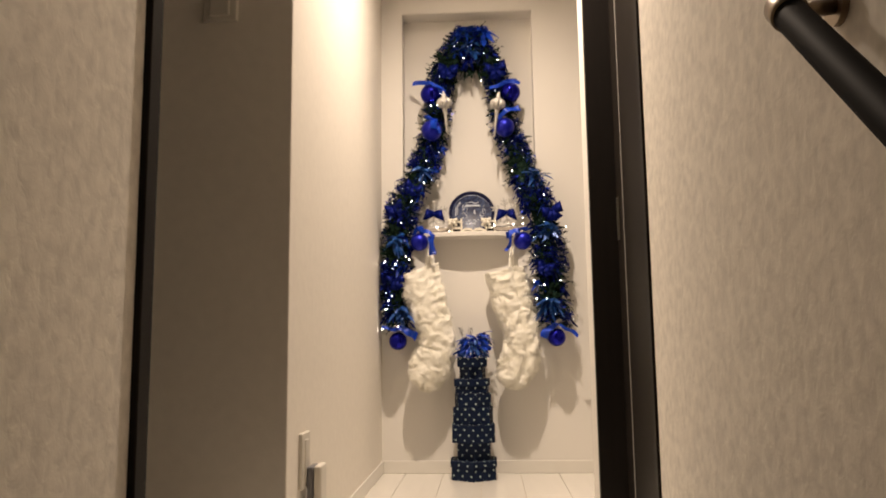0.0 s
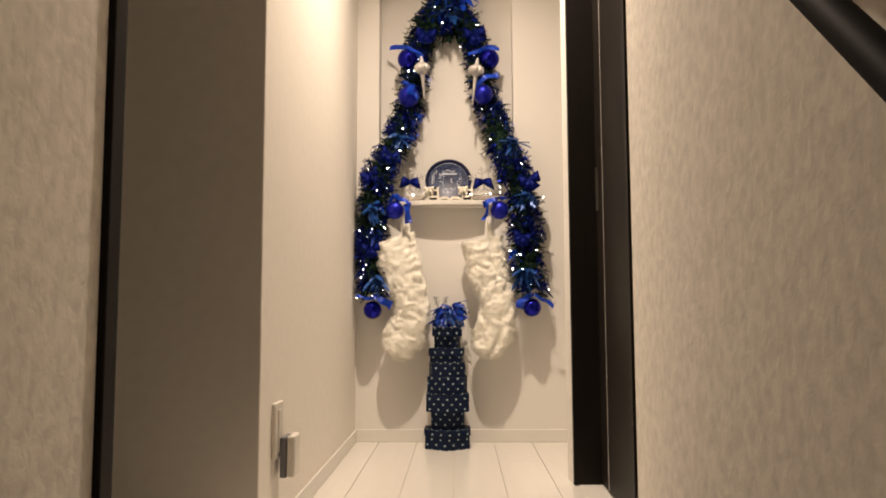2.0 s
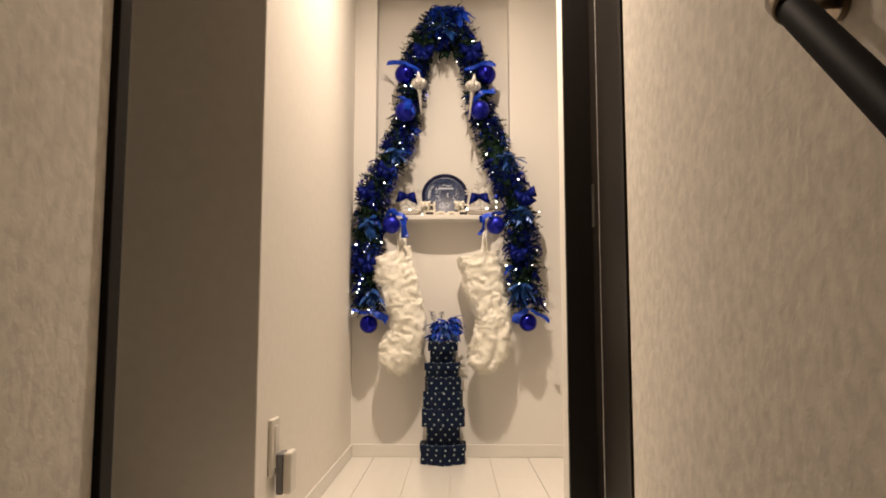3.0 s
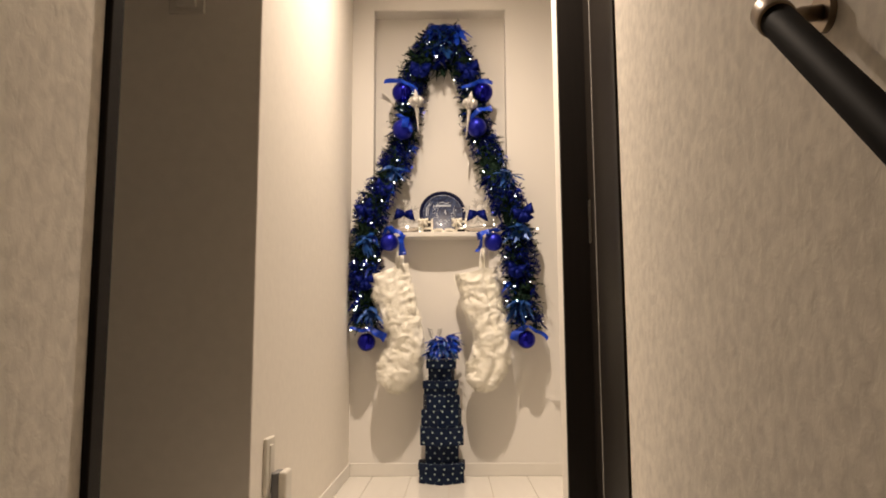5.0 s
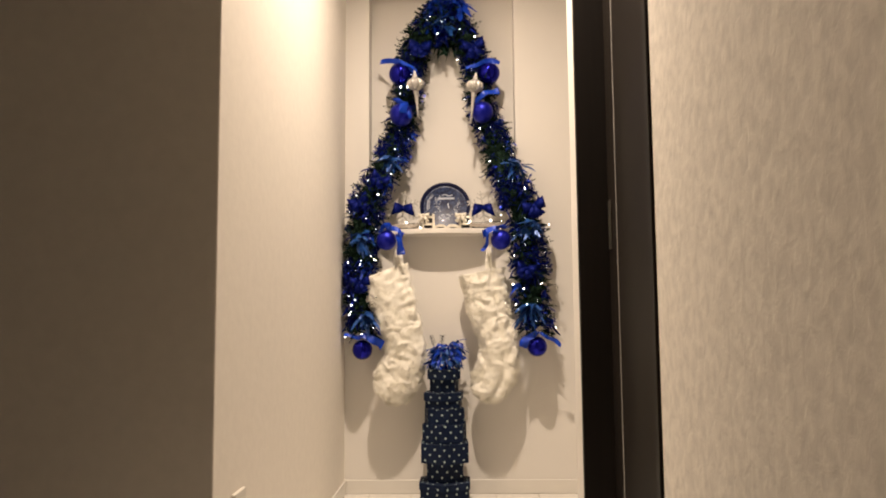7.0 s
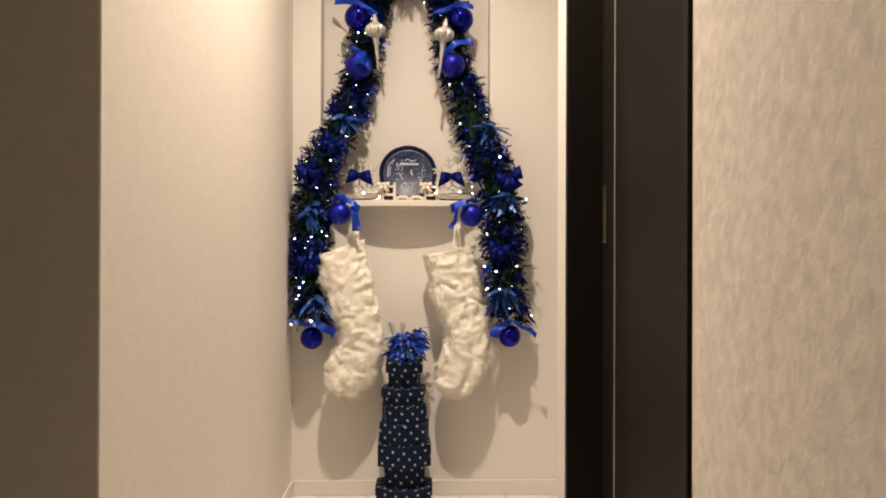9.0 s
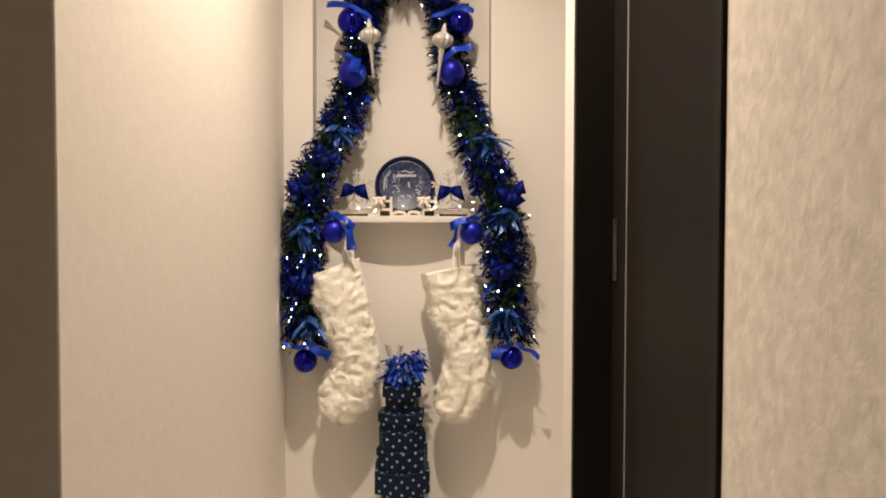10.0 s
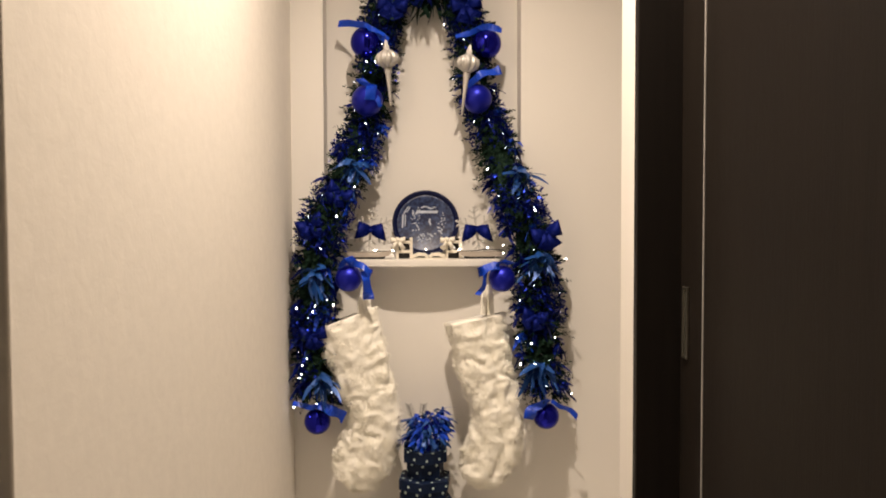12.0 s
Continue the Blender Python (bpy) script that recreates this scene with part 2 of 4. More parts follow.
# Unseen wall added to reflect lamp light onto the shaded face of wall_left.
setting("wall_side_bounce", box(-2.8, -0.126, -2.80, -2.70, LOW, H), PLAIN, "unseen cream wall added to bounce light onto the shaded wall")
setting("wall_back", box(-2.8, 0.95, -4.4, -4.3, LOW, H), PAPER, "plain wallpaper wall at the foot of the stairs")
setting("ceiling", box(-2.9, 1.8, -4.4, 0.15, H, H + 0.1), CEIL, "plain white papered ceiling", "ceiling")
setting("wall_under_floor", box(-2.9, 0.95, -1.20, -1.15, LOW, -0.12), PLAIN, "plain wall under the hall floor")
# Unseen floor that closes the stairwell; its dark colour cuts upward bounce.
setting("floor_lower", box(-2.9, 0.95, -4.4, -1.2, LOW - 0.1, LOW), UNSEEN_FLOOR, "unseen dark wooden floor closing the stairwell, dark to cut bounced light", "floor")


def end_wall():
    """The end wall with its shallow niche."""
    bm = bmesh.new()
    x0, x1, z0, z1 = 0.089, 0.638, 0.945, 1.905

    def ring(xa, xb, za, zb, y):
        return [bm.verts.new(p) for p in ((xa, y, za), (xb, y, za), (xb, y, zb), (xa, y, zb))]
    outer, inner, deep, back = ring(-0.1, 1.7, 0, H, 0), ring(x0, x1, z0, z1, 0), ring(x0, x1, z0, z1, 0.085), ring(-0.1, 1.7, 0, H, 0.15)
    for a, b in ((outer, inner), (inner, deep), (back, outer)):
        for i in range(4):
            bm.faces.new((a[i], a[(i + 1) % 4], b[(i + 1) % 4], b[i]))
    bm.faces.new(deep)
    bm.faces.new(back)
    bmesh.ops.recalc_face_normals(bm, faces=bm.faces)
    rim = [e for e in bm.edges if all(v in inner for v in e.verts)]
    bmesh.ops.bevel(bm, geom=rim, offset=0.003, segments=2, affect="EDGES")
    return bm


setting("wall_end", end_wall(), PLAIN, "cream papered end wall with a shallow tall niche")


def skirting(x0, x1, y0, y1):
    return box(x0, x1, y0, y1, 0.0, 0.050, 0.0025)


setting("baseboard", skirting(0.0065, 1.69, -0.0065, -0.0005), BOARD, "low white baseboard along the end wall", "baseboard")
setting("baseboard_left", skirting(0.0005, 0.0065, -1.432, -0.0005), BOARD, "low white baseboard along the hall wall", "baseboard")


def doorway():
    """The dark sliding door with its frame in the right wall."""
    d = thing("door_1", (0.79, -1.125, 0), "closed dark wood-grain sliding door in a black-brown frame", "door", kind="structure")
    ox, oy = 0.79, -1.125

    def p(name, x0, x1, y0, y1, z0, z1, mat, bevel=0.002, parent=d, label=""):
        return part(name, box(x0 - ox, x1 - ox, y0 - oy, y1 - oy, z0, z1, bevel), mat, parent, label)
    p("jamb", 0.7485, 0.8995, -0.745, -0.7235, 0, 2.05, DARK)
    p("jamb", 0.752, 0.8995, -1.5055, -1.482, 0, 2.05, DARK)
    p("head", 0.752, 0.8995, -1.482, -0.745, 2.02, 2.05, DARK)
    p("threshold", 0.762, 0.8995, -1.482, -0.745, -0.02, 0.003, FLOOR, 0.001)
    leaf = p("leaf", 0.829, 0.862, -1.480, -0.747, 0.008, 2.018, DOOR, 0.0015)
    p("metal_line", 0.8270, 0.831, -0.858, -0.8545, 0.010, 2.016, STRIP, 0.0004, leaf, "thin vertical metal inlay line")
    p("recessed_pull", 0.8265, 0.8302, -0.789, -0.767, 0.810, 0.936, PULL, 0.001, leaf, "slim recessed metal finger pull")
    for y0, y1, z0, z1 in ((-0.7905, -0.7875, 0.809, 0.937), (-0.7685, -0.7655, 0.809, 0.937), (-0.7875, -0.7685, 0.809, 0.813), (-0.7875, -0.7685, 0.933, 0.937)):
        p("rim", 0.8245, 0.8280, y0, y1, z0, z1, STEEL, 0.0005, leaf)


doorway()


def left_casing():
    c = thing("door_frame_left", (0, -2.108, 0), "black-brown casing at the end of the stair wall", "door frame", kind="structure")
    part("casing", box(-0.126, 0.003, -0.0205, 0.012, LOW, H, 0.002), DARK, c)


left_casing()


def switch_plate():
    t = thing("wall_switch", (-0.165, -1.434, 1.295), "ivory wall switch plate on the shaded wall", "switch")
    part("plate", box(-0.040, 0.040, -0.010, 0, -0.060, 0.060, 0.004, 3), IVORY, t)
    part("rocker", box(-0.023, 0.023, -0.016, -0.009, -0.048, 0.048, 0.003, 2), IVORY, t)


def outlet():
    t = thing("wall_outlet", (0, -1.297, 0.246), "ivory socket plate low on the hall wall", "socket")
    part("plate", box(0, 0.009, -0.036, 0.036, -0.062, 0.062, 0.003, 3), IVORY, t)
    part("insert", box(0.008, 0.0115, -0.014, 0.014, -0.046, 0.046, 0.001), IVORY, t)
    n = thing("plug_in_night_light", (0.0115, -1.275, 0.187), "white and grey night light plugged into the socket", "night light")
    part("base", box(0, 0.016, -0.029, 0.029, -0.046, 0.044, 0.004, 3), GREY, n, "grey plastic back half")
    part("cover", box(0.0165, 0.034, -0.031, 0.031, -0.045, 0.047, 0.006, 4), IVORY, n, "white front cover")


switch_plate()
outlet()


def handrail():
    t = thing("handrail", (0.700, -2.366, 0.797), "dark round wooden stair handrail on metal brackets", "handrail")
    d = Vector((0, -0.722, -0.692))
    v, f = tube([d * 0.012, d * 0.5, d * 1.0, d * 2.0], 0.0149, 48)
    part("rail", mesh_of("rail", v, f, RAIL, True), None, t)
    v, f = tube([d * -0.010, d * -0.008, d * 0.010, d * 0.013], 0.0168, 36, [0.85, 1, 1, 0.97])
    part("end_cap", mesh_of("end_cap", v, f, BRONZE, True), None, t, "bronze metal end cap")
    for k in (0.022, 0.95):
        q = d * k
        v, f = tube([q, q + Vector((0.030, 0.026, 0.020)), q + Vector((0.055, 0.034, 0.026))], 0.0075, 16)
        b = part("bracket", mesh_of("bracket", v, f, BRONZE, True), None, t, "bronze metal bracket")
        v, f = tube([q + Vector((0.050, 0.034, 0.026)), q + Vector((0.0565, 0.034, 0.026))], 0.019, 28)
        part("rose", mesh_of("rose", v, f, BRONZE, False), None, b)


handrail()


def shelf():
    """The niche's sill with a bow-shaped nose."""
    cx, a, dep = 0.362, 0.245, 0.076
    plan = [(cx - a, 0.0), (cx - a, -0.004)]
    for i in range(1, 40):
        u = math.pi * i / 40
        plan.append((cx - a * math.cos(u), -0.004 - dep * math.sin(u) ** 0.9))
    plan += [(cx + a, -0.004), (cx + a, 0.0)]
    bm = prism(plan, 0.929, 0.951)
    rim = [e for e in bm.edges if abs(e.verts[0].co.z - e.verts[1].co.z) < 1e-5 and min(v.co.y for v in e.verts) < -0.003]
    bmesh.ops.bevel(bm, geom=rim, offset=0.004, segments=2, affect="EDGES")
    s = part("shelf", bm, BOARD)
    tagged(s, "white bow-fronted shelf below the niche", "shelf")
    part("sill", box(0.0905, 0.6365, 0.0005, 0.0845, 0.9455, 0.951), BOARD, s)


shelf()


# ---- the garland ----
LEFT = [(0.372, 1.825), (0.277, 1.699), (0.245, 1.608), (0.229, 1.457), (0.207, 1.334), (0.164, 1.213), (0.110, 1.098), (0.076, 0.981), (0.068, 0.866), (0.066, 0.753), (0.070, 0.590)]
RIGHT = [(0.372, 1.825), (0.456, 1.701), (0.501, 1.573), (0.507, 1.436), (0.548, 1.325), (0.592, 1.187), (0.628, 1.085), (0.662, 0.969), (0.677, 0.855), (0.682, 0.742), (0.689, 0.590)]


def hang_y(z):
    """How far out the garland hangs: set back in the niche above, clear of the wall below."""
    return float(np.interp(z, [1.08, 1.30], [-0.055, 0.050]))


def wall_y(p):
    """The wall's face behind a place: the niche's back or the wall itself."""
    return 0.082 if 0.10 < p.x < 0.633 and 0.955 < p.z < 1.90 else 0.0


rng = np.random.default_rng(7)


def along(curve, u):
    """A place on a side of the garland and the way along it; u from 0 to 1."""
    c = np.array(curve)
    seg = np.linalg.norm(np.diff(c, axis=0), axis=1)
    cum = np.concatenate([[0], np.cumsum(seg)]) / seg.sum()
    x, z = np.interp(u, cum, c[:, 0]), np.interp(u, cum, c[:, 1])
    x2, z2 = np.interp(min(u + 0.02, 1), cum, c[:, 0]), np.interp(min(u + 0.02, 1), cum, c[:, 1])
    x1, z1 = np.interp(max(u - 0.02, 0), cum, c[:, 0]), np.interp(max(u - 0.02, 0), cum, c[:, 1])
    return Vector((x, hang_y(z), z)), Vector((x2 - x1, 0, z2 - z1)).normalized()


def blades(name, items, mat):
    """Many thin four-cornered blades (start, way, side, length, width) in one mesh."""
    verts, faces = [], []
    for p, d, s, ln, w in items:
        k = len(verts)
        m = p + d * (ln * 0.5)
        e = p + d * ln
        verts += [p - s * (w * 0.3), p + s * (w * 0.3), m + s * (w * 0.5), e, m - s * (w * 0.5)]
        faces.append((k, k + 1, k + 2, k + 3, k + 4))
    return mesh_of(name, verts, faces, mat)


def rand_unit():
    v = Vector(rng.normal(size=3))
    return v.normalized()


def keep_clear(p):
    """Hold foliage off the walls."""
    p.x = max(p.x, 0.004)
    p.y = min(p.y, wall_y(p) - 0.004)
    return p


def foliage(curve, twigs, strands, phase):
    needles, tin = [], []
    for i in range(twigs):
        u = rng.random()
        c, d = along(curve, u)
        a = rng.uniform(0, 2 * math.pi)
        out = (Vector((d.z, 0, -d.x)) * math.cos(a) + Vector((0, 1, 0)) * math.sin(a))
        if out.y > 0.6:
            out.y *= -1
        way = (out + d * rng.uniform(-0.2, 0.9) + rand_unit() * 0.25).normalized()
        grow = (1.2 if c.z < 1.28 else 1.08) * (1.0 + 0.32 * noise.noise(Vector((c.z * 24, math.cos(a) * 1.3 + phase * 5, 0))))
        ln = grow * rng.uniform(0.034, 0.058) * (1.25 if rng.random() < 0.12 else 1.0)
        start = c + out * rng.uniform(0.0, 0.018)
        for k in range(22):
            f = 0.35 + 0.65 * (k + 1) / 22
            p = start + way * (ln * f) + rand_unit() * 0.003
            if p.x < 0.006 or p.y > wall_y(p) - 0.003:
                continue
            nd = (way * rng.uniform(0.3, 0.9) + rand_unit() * 0.9).normalized()
            tip = p + nd * 0.010
            if tip.x < 0.003 or tip.y > wall_y(p) - 0.002:
                nd = Vector((abs(nd.x), -abs(nd.y), nd.z))
            needles.append((p, nd, way.cross(nd).normalized(), rng.uniform(0.006, 0.0115), 0.0042))
    for i in range(40):
        c, d = along(curve, rng.random())
        sgn = 1 if rng.random() < 0.5 else -1
        way = (Vector((d.z, 0, -d.x)) * sgn + d * rng.uniform(0.1, 0.9) + Vector((0, -rng.uniform(0, 0.8), 0))).normalized()
        root, reach = c + way * 0.034, rng.uniform(0.026, 0.048)
        for k in range(80):
            f = k / 80
            p = root + way * (reach * f)
            if p.x < 0.010 or p.y > wall_y(p) - 0.010:
                continue
            side = way.cross(rand_unit()).normalized()
            nd = (way * 0.7 + side).normalized()
            needles.append((p, nd, way.cross(side).normalized(), 0.0125 * (1.1 - 0.45 * f), 0.0040))
    for i in range(strands):
        u = rng.random()
        if math.sin(u * 31 + phase) + 0.5 * math.sin(u * 67 + phase * 2) < rng.uniform(-0.35, 0.75):
            continue
        c, d = along(curve, u)
        a = rng.uniform(0, 2 * math.pi)
        out = Vector((d.z, 0, -d.x)) * math.cos(a) + Vector((0, 1, 0)) * (-abs(math.sin(a)))
        p = keep_clear(c + out * (rng.uniform(0.040, 0.062) * (1.2 if c.z < 1.28 else 1.0)) + d * rng.uniform(-0.01, 0.01))
        nd = (out * 0.8 + rand_unit()).normalized()
        if p.x < 0.03:
            nd.x = abs(nd.x)
        if p.y > wall_y(p) - 0.03:
            nd.y = -abs(nd.y)
        tin.append((p, nd, nd.cross(rand_unit()).normalized(), rng.uniform(0.006, 0.016), rng.uniform(0.003, 0.006)))
    return needles, tin


garland = thing("christmas_garland", (0.372, 0.030, 1.815), "A-shaped dark pine garland with blue tinsel hung on the end wall", "garland")
ORIGIN = Matrix.Translation(-Vector((0.372, 0.030, 1.815)))


def garland_part(name, me, label=""):
    me.transform(ORIGIN)
    return part(name, me, None, garland, label)


for curve, phase in ((LEFT, 0.3), (RIGHT, 1.7)):
    needles, tin = foliage(curve, 1150, 7500, phase)
    tagged(garland_part("pine_needles", blades("pine_needles", needles, NEEDLE)), kind="stuff")
    tagged(garland_part("tinsel", blades("tinsel", tin, TINSEL), "deep blue shiny tinsel"), kind="stuff")
    pts = [along(curve, i / 40)[0] for i in range(41)]
    v, f = tube(pts, 0.009, 8)
    garland_part("stem", mesh_of("stem", v, f, WIRE))
    pts = [along(curve, i / 110)[0] for i in range(111)]
    v, f = tube(pts, 0.045, 22, [0.75 + 0.3 * noise.noise(p * 23) if 2 < i < 108 else 0.3 for i, p in enumerate(pts)])
    v = [keep_clear(p + Vector(noise.noise_vector(p * 55)) * 0.012) for p in v]
    garland_part("inner_foliage", mesh_of("inner_foliage", v, f, NEEDLE))


def petal(base, way, bend, length, width, twist=0.0, blunt=0.0):
    """A curling foil strip: points for band()."""
    pts, side, w = [], [], []
    across = way.cross(bend)
    if across.length < 1e-3:
        across = way.orthogonal()
    across.normalize()
    for i in range(7):
        f = i / 6
        pts.append(base + way * (length * (f - 0.22 * f * f)) + bend * (length * 0.75 * f * f) + across * (length * 0.10 * math.sin(5 * f + 9 * twist)))
        side.append(across * math.cos(twist * f) + bend * math.sin(twist * f))
        w.append(width * max(blunt, 0.35 + 0.65 * math.sin(math.pi * (0.12 + 0.86 * f))))
    return band(pts, side, w, 0.0005)


def merge(pieces):
    verts, faces = [], []
    for v, f in pieces:
        k = len(verts)
        verts += list(v)
        faces += [tuple(i + k for i in q) for q in f]
    return verts, faces


def foil_flower(at, size, count, mat, name="foil_flower", droop=0.3, lift=0.0):
    c = Vector(at)
    out = []
    for i in range(count):
        a = 2 * math.pi * (i + rng.uniform(-0.3, 0.3)) / count
        way = Vector((math.cos(a), -rng.uniform(0.15, 0.9), math.sin(a) + lift)).normalized()
        if c.x < 0.12 and way.x < 0:
            way.x *= 0.5
        bend = (Vector((rng.uniform(-0.5, 0.5), -0.2, -droop - rng.uniform(0, 0.5)))).normalized()
        out.append(petal(c, way.normalized(), bend, size * rng.uniform(0.5, 1.05), size * rng.uniform(0.26, 0.44), rng.uniform(-2.2, 2.2)))
    v, f = merge(out)
    for q in v:
        q.x = max(q.x, 0.005)
        q.y = min(q.y, wall_y(q) - 0.005)
    me = mesh_of(name, v, f, mat)
    return garland_part(name, me, "sky blue foil leaf cluster" if mat is FOIL else "")


for x, z, size, count in ((0.176, 1.206, 0.066, 22), (0.073, 0.915, 0.064, 22), (0.088, 0.635, 0.062, 22), (0.627, 1.179, 0.068, 22), (0.681, 0.954, 0.068, 24), (0.673, 0.664, 0.068, 24)):
    foil_flower((x, hang_y(z) - 0.05, z), size, count, FOIL)
strand = petal(Vector((0.63, hang_y(1.18) - 0.055, 1.182)), Vector((1, -0.1, 0.12)).normalized(), Vector((0, 0, -0.2)), 0.085, 0.014, 0.6)
garland_part("foil_strand", mesh_of("foil_strand", *strand, FOIL))
for x, z, size, count, mat, lift in ((0.376, 1.761, 0.066, 24, FOIL, 0.1), (0.372, 1.709, 0.058, 26, NAVY, 0), (0.356, 1.677, 0.050, 24, NEEDLE, 0), (0.395, 1.681, 0.050, 24, NEEDLE, 0), (0.432, 1.771, 0.050, 20, TINSEL, 0.2), (0.322, 1.774, 0.046, 20, FOIL, 0.2), (0.345, 1.824, 0.062, 26, SATIN, 0.5), (0.425, 1.821, 0.068, 28, SATIN, 0.5), (0.385, 1.834, 0.05, 20, FOIL, 0.6), (0.373, 1.784, 0.055, 22, NAVY, 0.1), (0.385, 1.809, 0.055, 22, NAVY, 0.3),
                                     (0.30, 1.744, 0.05, 18, TINSEL, 0), (0.43, 1.734, 0.05, 18, TINSEL, 0)):
    foil_flower((x, hang_y(z) - (0.0 if mat is NEEDLE else 0.028), z), size, count, mat, lift=lift)
for curve, start in ((LEFT, 0.02), (RIGHT, 0.0)):
    for i in range(84):
        c, d = along(curve, min(0.985, start + i / 84 + rng.uniform(0, 0.02)))
        a = rng.uniform(-1.3, 1.3)
        at = keep_clear(c + Vector((d.z, 0, -d.x)) * ((0.055 if c.z < 1.28 else 0.042) * math.sin(a)) + Vector((0, -0.042 * math.cos(a), 0)))
        foil_flower(at, rng.uniform(0.028, 0.048), 9, (NAVY, TINSEL, NAVY, NAVY, SATIN, TINSEL, NAVY)[i % 7], "foil_leaf")


def bow_mesh(name, mat, loop=0.045, width=0.022, tail=0.05, spread=0.6, seed=0, tails=True, droop=0.0):
    """A tied bow facing -y about its knot."""
    r = np.random.default_rng(seed)
    pieces = []
    for sgn in (-1, 1):
        pts, side = [], []
        tilt = r.uniform(-0.1, 0.35) - droop
        for i in range(15):
            t = 2 * math.pi * i / 14
            reach = loop * (1 - math.cos(t)) / 2
            pts.append(Vector((sgn * reach, -0.004 - 0.35 * loop * math.sin(t) * math.sin(t / 2), loop * tilt * (1 - math.cos(t)) / 2)))
            side.append(Vector((sgn * (0.15 * math.sin(t) - 1.1 * droop), 0.25 * math.sin(t), 1)))
        w = [width * (0.20 + 1.05 * math.sin(math.pi * i / 14) ** 0.8) for i in range(15)]
        pieces.append(band(pts, side, w, 0.0008))
        if tails:
            tp, ts = [], []
            a = spread + r.uniform(-0.2, 0.2)
            for i in range(8):
                f = i / 7
                tp.append(Vector((sgn * tail * f * math.sin(a), -0.006 - 0.010 * math.sin(3 * f + r.uniform(-0.2, 0.2)), -tail * f * math.cos(a))))
                ts.append(Vector((math.cos(a), 0.3 * math.sin(4 * f), sgn * math.sin(a))))
            pieces.append(band(tp, ts, [width * (0.5 + 0.6 * i / 7) for i in range(8)], 0.0008))
    v, f = lathe([(0.002, -0.006), (0.006, -0.004), (0.007, 0), (0.006, 0.004), (0.002, 0.006)], 10)
    pieces.append(([Vector(p) + Vector((0, -0.006, 0)) for p in v], f))
    v, f = merge(pieces)
    return mesh_of(name, v, f, mat, True)


def navy_bow(x, z, loop, turn, seed):
    t = thing("navy_bow", (x, hang_y(z) - 0.058, z), "navy glitter ribbon bow tied on the pine garland", "bow", "bows on the garland")
    t.rotation_euler = (0, radians(turn), 0)
    part("ribbon", bow_mesh("ribbon", NAVY, loop, loop * 0.85, loop * 1.1, 0.5, seed), None, t)


for x, z, loop, turn, seed in ((0.066, 1.045, 0.036, -20, 1), (0.690, 1.022, 0.040, -15, 2), (0.282, 1.652, 0.042, 10, 3), (0.486, 1.645, 0.042, -12, 4), (0.140, 1.130, 0.034, 25, 5), (0.660, 0.800, 0.034, 10, 8), (0.072, 0.755, 0.034, -10, 9)):
    navy_bow(x, z, loop, turn, seed)


def ball_mesh(r, mat):
    prof = [(max(0.0005, r * math.sin(math.pi * i / 22)), -r * math.cos(math.pi * i / 22)) for i in range(23)]
    v, f = lathe(prof, 36)
    return mesh_of("ball", v, f, mat, True)


def bauble(x, z, y, r, mat, label, ribbons, seed, ribbon_mat=SATIN):
    """A glass ball with a cap, a loop and satin ribbon."""
    t = thing("bauble", (x, y, z), label, "bauble", "baubles on the garland")
    part("ball", ball_mesh(r, mat), None, t)
    v, f = lathe([(0.008, r - 0.0015), (0.008, r + 0.005), (0.004, r + 0.007)], 16)
    part("cap", mesh_of("cap", v, f, STEEL, True), None, t, "small metal cap")
    v, f = tube([(0.004 * math.cos(a), 0, r + 0.010 + 0.004 * math.sin(a)) for a in np.linspace(0, 6.283, 13)], 0.0007, 6)
    part("hanger", mesh_of("hanger", v, f, WIRE), None, t)
    for points, across, width in ribbons:
        n = 14
        c = np.array(points, float)
        u = np.linspace(0, 1, len(c))
        pts = [Vector([np.interp(k / (n - 1), u, c[:, q]) for q in range(3)]) for k in range(n)]
        pts = [p + Vector((0, -0.004 * math.sin(7 * k / n + seed), 0.003 * math.sin(9 * k / n + seed))) for k, p in enumerate(pts)]
        s = [Vector(across) + Vector((0, 0.75 * math.sin(6 * k / n + seed), 0)) for k in range(n)]
        v, f = band(pts, s, [width * (0.7 + 0.35 * k / n) for k in range(n)], 0.0007)
        part("ribbon", mesh_of("ribbon", v, f, ribbon_mat, False), None, t, "royal blue satin ribbon")


GLOSS_LABEL = "glossy deep blue glass bauble hung on the garland"
MATT_LABEL = "matt royal blue bauble with a satin ribbon"
bauble(0.207, 1.549, 0.006, 0.0430, SHINY, GLOSS_LABEL, [(((0.055, -0.025, 0.010), (0.00, -0.03, 0.044), (-0.078, 0.030, 0.058)), (0.2, 0.1, 1), 0.020), (((0.0, -0.03, 0.038), (0.062, -0.025, -0.002)), (0.6, 0.2, 1), 0.020)], 1)
bauble(0.542, 1.547, 0.006, 0.0415, SHINY, GLOSS_LABEL, [(((-0.088, -0.02, 0.012), (-0.02, -0.03, 0.038), (0.040, -0.02, 0.034)), (0.2, 0.1, 1), 0.022), (((-0.03, -0.03, 0.035), (0.035, -0.02, 0.042)), (0.1, 0.2, 1), 0.010)], 2)
bauble(0.211, 1.387, -0.014, 0.0430, MATT, MATT_LABEL, [(((-0.018, -0.040, 0.052), (0.016, -0.044, 0.030), (0.010, -0.046, -0.002)), (1, 0.1, 0.1), 0.034), (((0.018, -0.03, 0.022), (0.038, -0.03, -0.018)), (1, 0.1, 0.5), 0.014)], 3)
